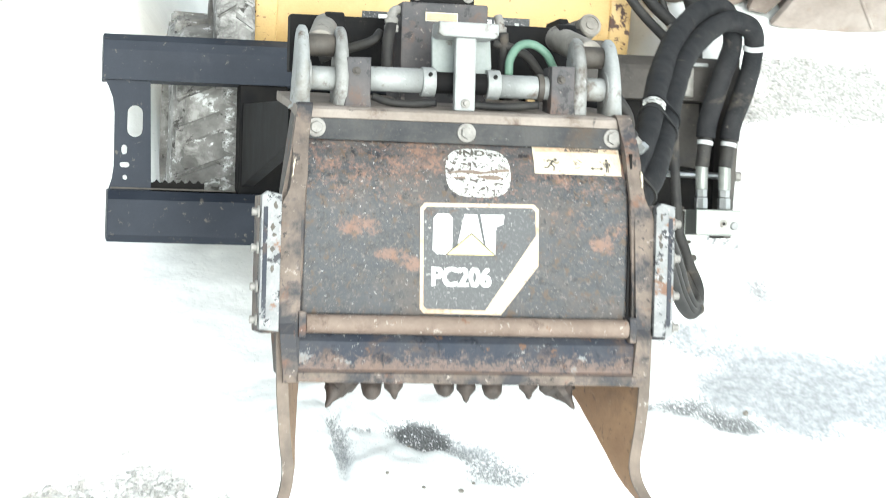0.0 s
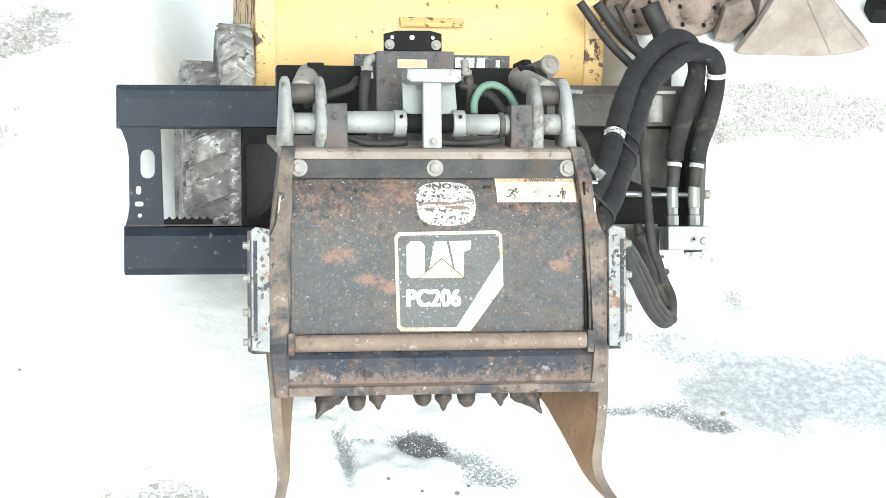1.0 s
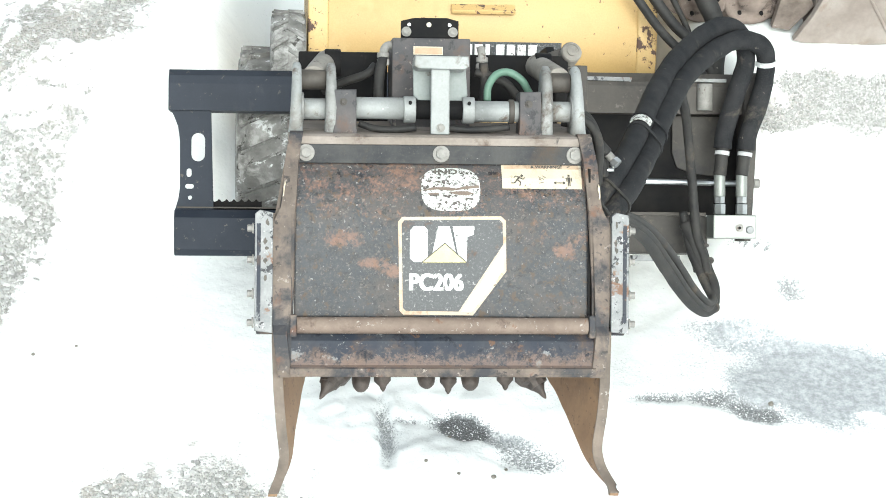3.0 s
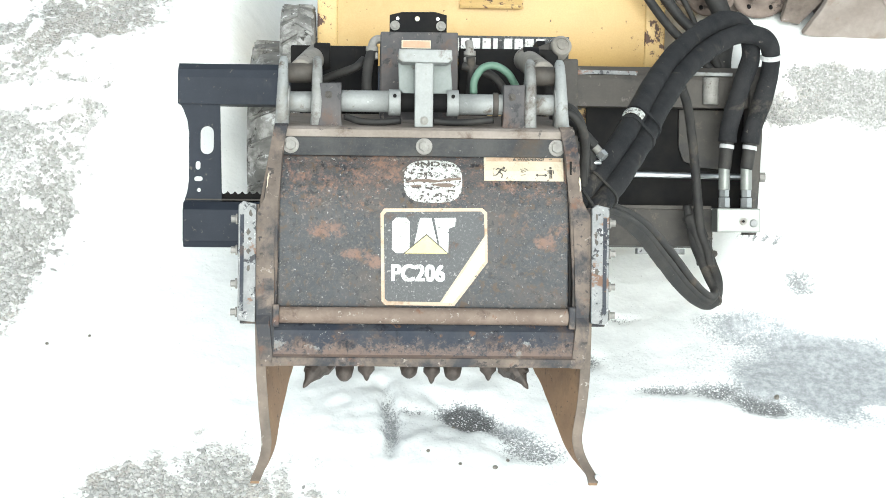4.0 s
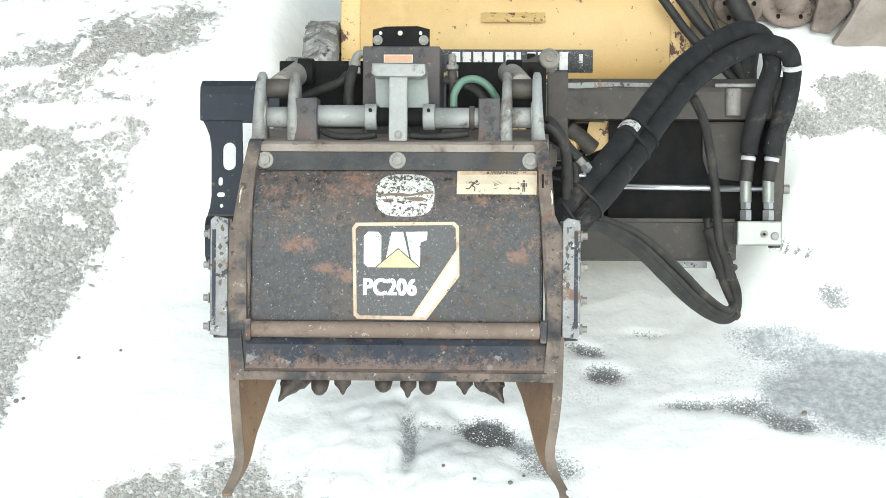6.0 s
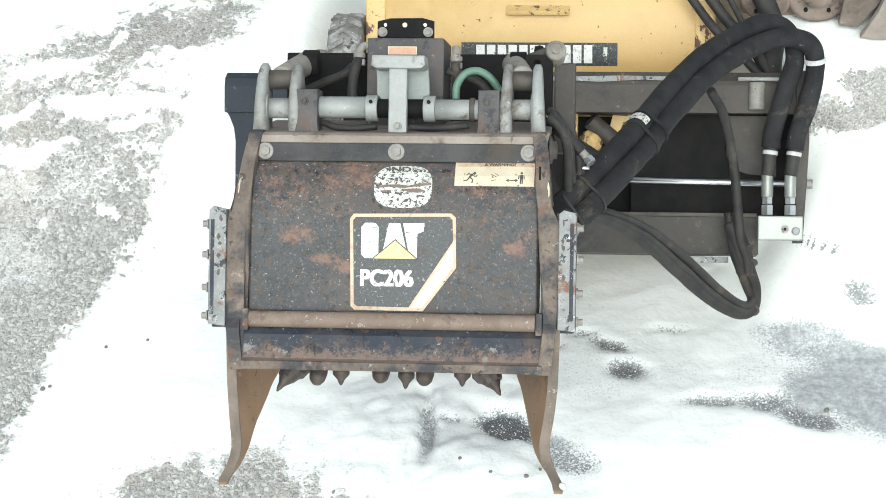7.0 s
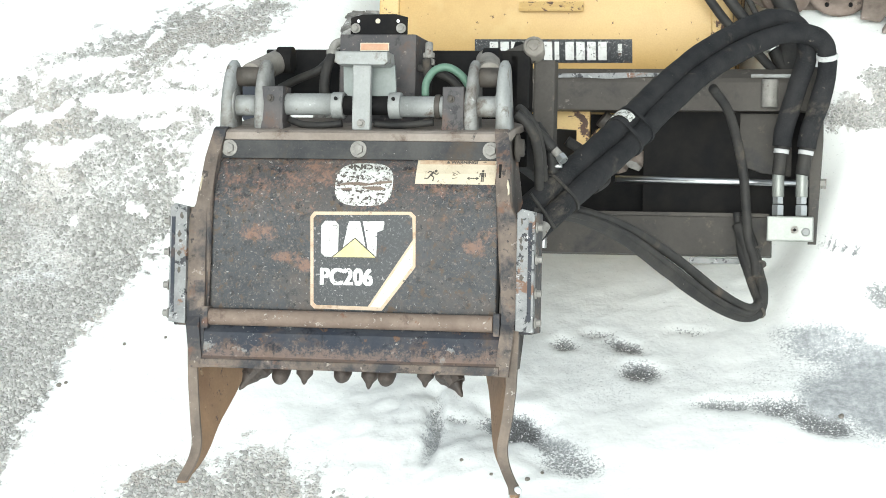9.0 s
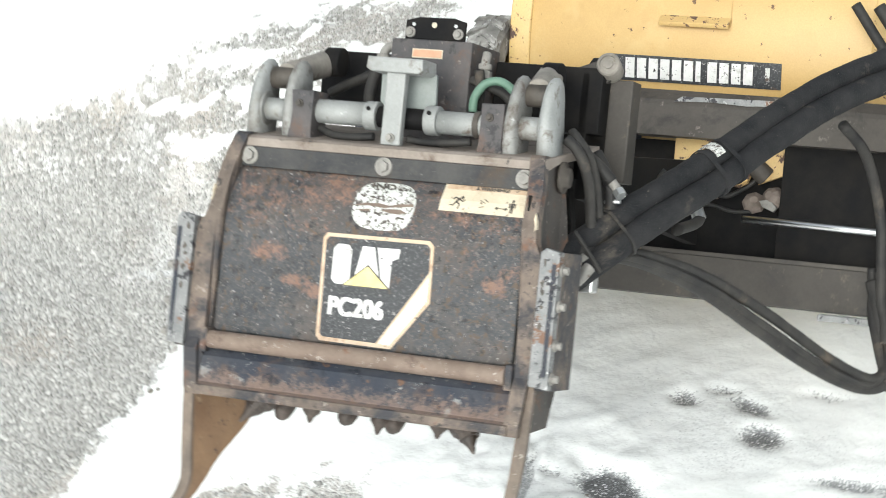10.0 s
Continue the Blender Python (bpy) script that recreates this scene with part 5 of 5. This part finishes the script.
for fx in (0.848, 0.908):
    f = part("hose_fitting", rod((fx, FW - 0.075, -0.100), (fx, FW - 0.075, -0.072), 0.0165, seg=6, bev=0.002), m_fit, blk, "hex hose fitting")
    part("hex_nut", rod((fx, FW - 0.075, -0.070), (fx, FW - 0.075, -0.050), 0.0145, seg=6, bev=0.002), m_fit, f)
    part("crimp_sleeve", rod((fx, FW - 0.075, -0.052), (fx, FW - 0.075, 0.010), 0.0155, seg=20, bev=0.002), m_alu, f, "crimped sleeve", True)

# ---- hoses between planer and frame ----
hb = thing("hose_bundle", TIP, "pair of thick black sleeved hydraulic hoses arching over", "hose")
HA = [(0.300, 0.120, -0.150), (0.374, 0.200, -0.073), (0.430, 0.280, -0.011), (0.500, 0.430, 0.076), (0.560, 0.580, 0.162), (0.647, 0.760, 0.270), (0.752, 0.920, 0.357), (0.839, 1.020, 0.399),
      (0.896, 1.070, 0.378), (0.914, 1.090, 0.312), (0.891, 1.100, 0.229), (0.860, 1.105, 0.120), (0.848, FW - 0.075, 0.005)]
HB = [(0.330, 0.120, -0.195), (0.407, 0.200, -0.110), (0.463, 0.280, -0.043), (0.530, 0.430, 0.040), (0.595, 0.580, 0.135), (0.682, 0.760, 0.241), (0.782, 0.903, 0.318), (0.872, 1.002, 0.361),
      (0.945, 1.045, 0.350), (0.967, 1.080, 0.298), (0.955, 1.095, 0.215), (0.924, 1.105, 0.115), (0.908, FW - 0.075, 0.005)]
for pts in (HA, HB):
    a, b = Vector(pts[-2]), Vector(pts[-1])
    part("bare_neck", pipe([tuple(a), tuple(a.lerp(b, 0.5)), tuple(b)], 0.0178, 14), m_hose, hb, "bare rubber hose end", True)
    mid = a.lerp(b, 0.42)
    part("tape_wrap", rod(mid, mid + (b - a).normalized() * 0.011, 0.0200, seg=18), m_tape, hb, "white tape ring", True)
HA, HB = [p[:-1] + [tuple(Vector(p[-2]).lerp(Vector(p[-1]), 0.36))] for p in (HA, HB)]
part("sleeved_hose", pipe(HA, 0.0258, 26, 30, 0.085, seed=1.0), m_sleeve, hb, "", True)
part("sleeved_hose", pipe(HB, 0.0256, 26, 30, 0.085, seed=4.0), m_sleeve, hb, "", True)


def band_at(pts, i, r, h, seed=0):
    C = curve_points(pts, 12)
    d = (C[i + 1] - C[i]).normalized()
    return rod(C[i] - d * h / 2, C[i] + d * h / 2, r, seg=18, bev=0.001)




def tag_at(pts, i, r, h, a0, a1):
    """A short label wound part of the way round a hose."""
    C = curve_points(pts, 12)
    d = (C[i + 1] - C[i]).normalized()
    front = Vector((0, -1, 0.25))
    front = (front - d * front.dot(d)).normalized()
    side = d.cross(front)
    bm = bmesh.new()
    rows = []
    for k in range(9):
        a = radians(a0 + (a1 - a0) * k / 8)
        out = front * math.cos(a) + side * math.sin(a)
        rows.append([bm.verts.new(C[i] + d * s * h / 2 + out * q) for s, q in ((-1, r), (1, r), (1, r - 0.003), (-1, r - 0.003))])
    for A, B in zip(rows, rows[1:]):
        for k in range(4):
            bm.faces.new((A[k], A[(k + 1) % 4], B[(k + 1) % 4], B[k]))
    bm.faces.new(rows[0])
    bm.faces.new(rows[-1][::-1])
    return bm


def strap(i, j, r, h):
    """A tie drawn round both sleeved hoses."""
    A, B = curve_points(HA, 12), curve_points(HB, 12)
    d = (A[i + 1] - A[i]).normalized()
    across = B[j] - A[i]
    across = (across - d * across.dot(d))
    ax = across.normalized()
    up = d.cross(ax)
    outline = [(across.length + r * math.cos(radians(a)), r * math.sin(radians(a))) for a in range(-90, 91, 15)] + [(r * math.cos(radians(a)), r * math.sin(radians(a))) for a in range(90, 271, 15)]
    bm = bmesh.new()
    rows = [[bm.verts.new(A[i] + ax * (u * q) + up * (v * q) + d * s * h / 2) for s, q in ((-1, 1.0), (1, 1.0), (1, 0.94), (-1, 0.94))] for u, v in outline]
    for P, Q in zip(rows, rows[1:] + rows[:1]):
        for k in range(4):
            bm.faces.new((P[k], P[(k + 1) % 4], Q[(k + 1) % 4], Q[k]))
    return bm


part("tag", tag_at(HA, 38, 0.0300, 0.026, -75, 40), m_white_worn, hb, "white paper tag under a tie")
part("zip_tie", strap(36, 36, 0.0295, 0.012), m_sleeve, hb, "black tie round both hoses")
part("zip_tie", strap(40, 40, 0.0295, 0.012), m_sleeve, hb, "black tie round both hoses")
part("zip_tie", strap(14, 14, 0.0295, 0.007), m_hose, hb, "black tie round both hoses")
part("tie_tail", pipe([(0.352, 0.100, -0.085), (0.378, 0.112, -0.120), (0.402, 0.130, -0.158)], 0.0042, 8), m_hose, hb, "loose end of a tie", True)
part("tape_wrap", tag_at(HB, 106, 0.0285, 0.013, -90, 100), m_tape, hb, "white tape ring")

lb = thing("lower_hose_loop", TIP, "dusty bundle of thinner black hoses hanging in a loop", "hose")
LOOP = [(0.345, 0.150, -0.120), (0.431, 0.270, -0.128), (0.516, 0.420, -0.170), (0.602, 0.600, -0.243), (0.687, 0.780, -0.315), (0.764, 0.930, -0.356), (0.808, 1.000, -0.347), (0.816, 1.020, -0.296), (0.803, 1.050, -0.244), (0.793, 1.070, -0.199), (0.775, 1.080, -0.150), (0.761, 1.090, -0.105)]
part("thin_hose", pipe(LOOP, 0.0150, 14, 12, 0.06, seed=1), m_hose, lb, "thicker muddy rubber hose", True)
part("thin_hose", pipe([(0.350, 0.160, -0.105), (0.438, 0.280, -0.117), (0.531, 0.440, -0.150), (0.625, 0.620, -0.216), (0.710, 0.800, -0.291), (0.779, 0.940, -0.336), (0.806, 0.995, -0.325), (0.794, 1.020, -0.290), (0.778, 1.040, -0.247), (0.761, 1.060, -0.202), (0.754, 1.080, -0.154), (0.745, 1.090, -0.095)], 0.0118, 12, 12, 0.06, seed=2), m_hose, lb, "", True)
part("thin_hose", pipe([(0.352, 0.150, -0.118), (0.445, 0.270, -0.128), (0.531, 0.425, -0.166), (0.618, 0.605, -0.236), (0.703, 0.785, -0.308), (0.777, 0.930, -0.350), (0.813, 0.995, -0.330)], 0.0085, 12, 12, 0.05, seed=3), m_hose, lb, "", True)
part("drop_hose", pipe([(0.690, 0.860, 0.207), (0.727, 0.970, 0.150), (0.757, 1.050, 0.027), (0.770, 1.060, -0.093), (0.778, 1.055, -0.169), (0.793, 1.045, -0.215), (0.800, 1.03, -0.262)], 0.0125, 12, 10), m_hose, lb, "single rubber hose", True)
part("muddy_sleeve", pipe([(0.752, 1.085, -0.125), (0.768, 1.070, -0.170), (0.777, 1.060, -0.215), (0.786, 1.050, -0.250)], 0.0195, 12, 8, 0.18, seed=6), m_hose, lb, "mud-caked wrap round the hoses", True)
for i, r in ((72, 0.0195), (100, 0.024), (110, 0.023)):
    part("zip_tie", band_at(LOOP, i, r, 0.006), m_roller, lb, "dusty tie")
part("hose_clamp", box(0.345, 0.375, 0.17, 0.21, -0.20, -0.150, 0.004), m_fit, lb, "bright hose clamp")
part("thin_hose", pipe([(0.36, 0.62, 0.06), (0.42, 0.64, 0.02), (0.455, 0.62, -0.03), (0.44, 0.50, -0.06)], 0.012), m_hose, lb, "", True)
part("hose_ferrule", rod((0.435, 0.63, 0.01), (0.455, 0.62, -0.03), 0.0145, seg=14), m_fit, lb)

uh = thing("upper_hoses", TIP, "black hydraulic hoses running up to the loader arm", "hose")
for pts, r in (([(0.623, 1.220, 0.518), (0.707, 1.220, 0.406), (0.791, 1.215, 0.323), (0.836, 1.225, 0.271), (0.851, 1.24, 0.234)], 0.0125),
               ([(0.675, 1.235, 0.518), (0.744, 1.235, 0.428), (0.804, 1.23, 0.371), (0.845, 1.235, 0.308), (0.873, 1.24, 0.241)], 0.0155),
               ([(0.735, 1.250, 0.518), (0.778, 1.250, 0.435), (0.800, 1.250, 0.380), (0.835, 1.25, 0.30)], 0.0085),
               ([(0.826, 1.240, 0.517), (0.866, 1.245, 0.428), (0.868, 1.245, 0.368), (0.862, 1.25, 0.305), (0.868, 1.25, 0.249)], 0.0275)):
    part("loader_hose", pipe(pts, r, 14, 12, 0.08 if r > 0.02 else 0.02), m_hose, uh, "", True)
part("coupling", rod((0.800, 1.226, 0.377), (0.812, 1.226, 0.359), 0.0185, seg=14, bev=0.002), m_fit, uh, "bright hose coupling", True)
part("coupling", rod((0.816, 1.226, 0.353), (0.824, 1.226, 0.341), 0.0180, seg=6, bev=0.002), m_fit, uh, "bright hose coupling")

# ---- the loader ----
loader = thing("skid_steer_loader", Matrix.Identity(4), "faded yellow skid steer loader with chipped paint", "loader")


def tipped(x, w, u):
    return TIP @ Vector((x, w, u))


tube_c = tipped(0, 1.30 + 0.42, 0.46)
bm = bmesh.new()
rod((-0.235, tube_c.y, tube_c.z), (0.680, tube_c.y, tube_c.z), 0.42, seg=96, bev=0.01, bm=bm)
body = part("cross_tube", bm, m_yellow, loader, "big yellow cross tube with scratches and chips", True)
for x0, x1, r in ((-0.262, -0.205, 0.426), (0.655, 0.712, 0.426)):
    part("flange", rod((x0, tube_c.y, tube_c.z), (x1, tube_c.y, tube_c.z), r, seg=96, bev=0.006), m_yellow_chip, loader, "yellow end flange with brown chipped patches", True)


def on_tube(x0, x1, a0, a1, off, name, material, parent, label="", n=6):
    """A thin film on the front of the yellow tube between two angles."""
    bm = bmesh.new()
    rows = []
    for lay in (off, 0.002):
        rr = 0.42 + lay
        rows.append([[bm.verts.new((x, tube_c.y - rr * math.cos(radians(a0 + (a1 - a0) * k / n)), tube_c.z + rr * math.sin(radians(a0 + (a1 - a0) * k / n)))) for x in (x0, x1)] for k in range(n + 1)])
    for g in rows:
        for k in range(n):
            bm.faces.new((g[k][0], g[k][1], g[k + 1][1], g[k + 1][0]))
    f, b = rows
    for k in range(n):
        for j in (0, 1):
            bm.faces.new((f[k][j], f[k + 1][j], b[k + 1][j], b[k][j]))
    for k in (0, n):
        bm.faces.new((f[k][0], f[k][1], b[k][1], b[k][0]))
    return part(name, bm, material, parent, label)


def ang(u):
    """Angle on the tube at a height across the view."""
    return 39.3 + math.degrees(math.asin(max(-0.99, min(0.99, (u - 0.46) / 0.42))))


plate = on_tube(0.008, 0.443, ang(0.316), ang(0.378), 0.004, "name_plate", m_decal, body, "black name plate with white bars")
nx0, nw = 0.050, 0.0300
for k in range(11):
    on_tube(nx0 + k * nw, nx0 + k * nw + (0.0125 if k in (6, ) else 0.0232), ang(0.3235), ang(0.3715), 0.006, "name_bar", m_white, plate)
on_tube(0.404, 0.415, ang(0.334), ang(0.366), 0.006, "name_bar", m_white_worn, plate)
on_tube(0.136, 0.308, ang(0.463), ang(0.56), 0.004, "raised_pad", m_yellow, body, "raised yellow plate")
hl = tipped(0.222, 1.285, 0.463)
part("pad_lip", box(0.133, 0.310, hl.y - 0.012, hl.y + 0.02, hl.z - 0.006, hl.z + 0.006, 0.002), m_yellow_chip, body, "small lip under the plate")
# chassis behind and below the tube
part("chassis", box(-0.16, 0.62, 1.45, 2.35, 0.26, 0.52, 0.02), m_black, loader, "dark chassis")
for name, bm, mat, label in (
        # Added black sheet paints the dark gap and hides the tube behind.
        ("gap_backing", box(-0.19, 0.560, 1.300, 1.312, -0.11, 0.172, 0.0), m_black, "black sheet added for the dark gap behind the frame"),
        ("front_panel", slab([(0.212, 0.186), (0.338, 0.186), (0.338, 0.069), (0.300, 0.064), (0.296, 0.074), (0.214, 0.072)], 1, 1.254, 1.280, 0.003), m_yellow_chip, "small yellow panel with rust marks"),
        ("side_panel", slab([(0.436, 0.186), (0.502, 0.186), (0.486, 0.106), (0.452, 0.092), (0.424, 0.080), (0.420, 0.120)], 1, 1.268, 1.285, 0.003), m_yellow_chip, "yellow bracket plate"),
        ("cylinder_end", rod((0.372, 1.235, 0.158), (0.445, 1.262, 0.098), 0.024, seg=20, bev=0.003), m_roller, "dusty cylinder end"),
        ("cover_strip", slab([(0.345, 0.188), (0.47, 0.184), (0.475, 0.172), (0.345, 0.178)], 1, 1.25, 1.30, 0.002), m_frame_dusty, "dusty cover strip"),
        ("linkage_casting", turned([(0, 0.02), (0.012, 0.034), (0.03, 0.030), (0.045, 0.012)], (0.372, 1.265, 0.098), (0.3, -1, 0.2), 9), m_yellow_chip, "muddy casting"),
        ("linkage_casting", turned([(0, 0.02), (0.012, 0.030), (0.03, 0.022), (0.04, 0.010)], (0.470, 1.272, 0.046), (-0.3, -1, 0.3), 9), m_track, "muddy casting"),
        ("mud_lump", turned([(0, 0.02), (0.012, 0.030), (0.02, 0.026), (0.03, 0.010)], (0.415, 1.290, 0.030), (0.1, -1, 0.5), 8), m_track, "muddy lump"),
        ("cable", pipe([(0.275, 1.26, 0.035), (0.31, 1.25, 0.055), (0.35, 1.26, 0.045), (0.40, 1.27, 0.075), (0.43, 1.28, 0.11)], 0.006), m_hose, "thin black cable"),
        ("cable", pipe([(0.268, 1.25, 0.015), (0.32, 1.24, 0.020), (0.37, 1.26, 0.010), (0.42, 1.27, 0.015)], 0.005), m_hose, "thin black cable"),
        ("pale_bracket", slab([(0.437, 0.040), (0.462, 0.046), (0.482, 0.026), (0.474, 0.016), (0.446, 0.026)], 1, 1.235, 1.25, 0.002), m_bolt, "pale metal bracket"),
        ("pale_bracket", box(0.205, 0.262, 1.24, 1.252, 0.014, 0.026, 0.001), m_fit, "pale metal strip"),
        ("grime_tray", slab([(0.21, 0.062), (0.262, 0.068), (0.33, 0.058), (0.335, 0.036), (0.215, 0.030)], 1, 1.238, 1.252, 0.003), m_track, "muddy tray edge")):
    part(name, bm, mat, loader, label, name in ("cylinder_end", "cable")).matrix_basis = TIP


def wheel(cx, cy, r, w, name_label, cz=None):
    """A lugged tyre on a rim."""
    cz = r if cz is None else cz
    bm = bmesh.new()
    prof = [(w * 0.32, r * 0.2), (w * 0.30, r * 0.54), (0.0, r * 0.57), (w * 0.02, r * 0.86), (w * 0.12, r * 0.95), (w * 0.5, r * 0.965), (w * 0.88, r * 0.95), (w * 0.98, r * 0.86), (w, r * 0.57), (w * 0.7, r * 0.54), (w * 0.68, r * 0.2)]
    turned(prof, (cx, cy, cz), (1, 0, 0), 48, bm)
    ty = part("tyre", bm, m_rubber, loader, name_label)
    for s in (0, 1):
        x0, x1 = (w * 0.04, w * 0.56) if s == 0 else (w * 0.44, w * 0.96)
        tw = 0.11 if s == 0 else -0.11
        bm = bmesh.new()
        vs = []
        for rr, nar in ((r * 0.90, 1.25), (r * 1.0, 1.0)):
            for x, da in ((x0, tw), (x1, -tw)):
                for h in (-0.085 * nar, 0.085 * nar):
                    vs.append(bm.verts.new((x, rr * math.cos(da + h), rr * math.sin(da + h))))
        for q in ((0, 1, 3, 2), (4, 6, 7, 5), (0, 4, 5, 1), (2, 3, 7, 6), (0, 2, 6, 4), (1, 5, 7, 3)):
            bm.faces.new([vs[i] for i in q])
        bmesh.ops.bevel(bm, geom=list(bm.edges), offset=0.006, segments=2, affect="EDGES")
        me = mesh_of("tread_lug", bm, m_rubber)
        for k in range(15):
            lug = new("tread_lug", me)
            lug.parent = ty
            lug.matrix_basis = Matrix.Translation((cx, cy, cz)) @ Matrix.Rotation(2 * math.pi * (k + 0.5 * s) / 15, 4, "X")
    part("rim", turned([(w * 0.3, r * 0.2), (w * 0.3, r * 0.5), (w * 0.36, r * 0.56), (w * 0.64, r * 0.56), (w * 0.7, r * 0.5), (w * 0.7, r * 0.2)], (cx, cy, cz), (1, 0, 0), 32), m_yellow_chip, ty, "yellow wheel rim", True)


wheel(-0.462, 1.29, 0.30, 0.29, "muddy lugged tyre caked with snow")
wheel(-0.366, 1.262, 0.162, 0.100, "muddy lugged rear tyre", 0.606)
wheel(0.38, 2.05, 0.30, 0.24, "muddy lugged tyre caked with snow")

# ---- machines behind, scaled and shifted to fit the camera's view ----
VIEW_SCALE = Matrix.Translation((0.0184, -0.6373, 0.6999)) @ Matrix.Scale(0.8158, 4)
digger = thing("excavator_bucket", VIEW_SCALE, "muddy tan digging bucket resting on the snow", "bucket")
part("front_lip", slab([(1.335, 0.012), (1.37, 0.004), (1.56, -0.004), (1.70, 0.006), (1.80, 0.030), (1.72, 0.11), (1.60, 0.26), (1.44, 0.27), (1.385, 0.11)], 1, 2.35, 2.38, 0.004), m_bucket, digger)
for bx in (1.40,):
    part("cheek", slab([(2.36, 0.0), (2.75, 0.0), (2.78, 0.25), (2.60, 0.34), (2.42, 0.26)], 0, bx, bx + 0.03, 0.004), m_bucket, digger)
part("side_facet", slab([(1.552, 0.265), (1.605, 0.270), (1.705, 0.15), (1.830, 0.030), (1.795, 0.018), (1.675, 0.12)], 1, 2.37, 2.46, 0.004), m_bucket, digger)
part("edge_rib", rod((1.53, 2.352, 0.255), (1.68, 2.350, 0.02), 0.006, seg=10), m_bucket, digger)
crawler = thing("crawler_track", Matrix.Translation((0.0, -0.055, 0.0)) @ VIEW_SCALE, "rusty crawler undercarriage with large rollers standing on the snow", "track")
belt = [(0.98, 0.012), (1.30, 0.012)] + arc(1.30, 0.112, 0.10, -90, 90, 8) + arc(0.98, 0.112, 0.10, 90, 270, 8)
part("belt", slab(belt, 1, 2.56, 2.70, 0.006), m_track, crawler)
for rx, rz, rr in ((1.020, 0.095, 0.085), (1.195, 0.112, 0.106)):
    rol = part("track_roller", turned([(0, rr), (0.012, rr), (0.016, rr * 0.86), (0.006, rr * 0.72), (0.008, rr * 0.5), (0.022, rr * 0.45), (0.026, rr * 0.2)], (rx, 2.53, rz + 0.006), (0, -1, 0), 36), m_mud_iron, crawler, "large muddy roller wheel", True)
    for k in range(5):
        a = 2 * math.pi * k / 5 + 0.3
        part("wheel_bolt", rod((rx + rr * 0.62 * math.cos(a), 2.53, rz + rr * 0.62 * math.sin(a)), (rx + rr * 0.62 * math.cos(a), 2.514, rz + rr * 0.62 * math.sin(a)), 0.007, seg=8), m_black, rol)
part("link_plate", slab([(1.265, 0.03), (1.33, 0.02), (1.40, 0.12), (1.36, 0.20), (1.28, 0.16)], 1, 2.47, 2.50, 0.004), m_track, crawler, "rusty link plate")
far = thing("parked_machine", VIEW_SCALE, "dark blue-grey machine body parked behind", "machine")
part("body", box(1.96, 2.9, 2.60, 3.2, 0.04, 0.5, 0.03), m_shed, far)
# Black box added for the dark cavity under the machine.
part("painted_cavity_shade", box(1.90, 2.85, 2.57, 2.66, 0.0, 0.06, 0.01), m_black, far)
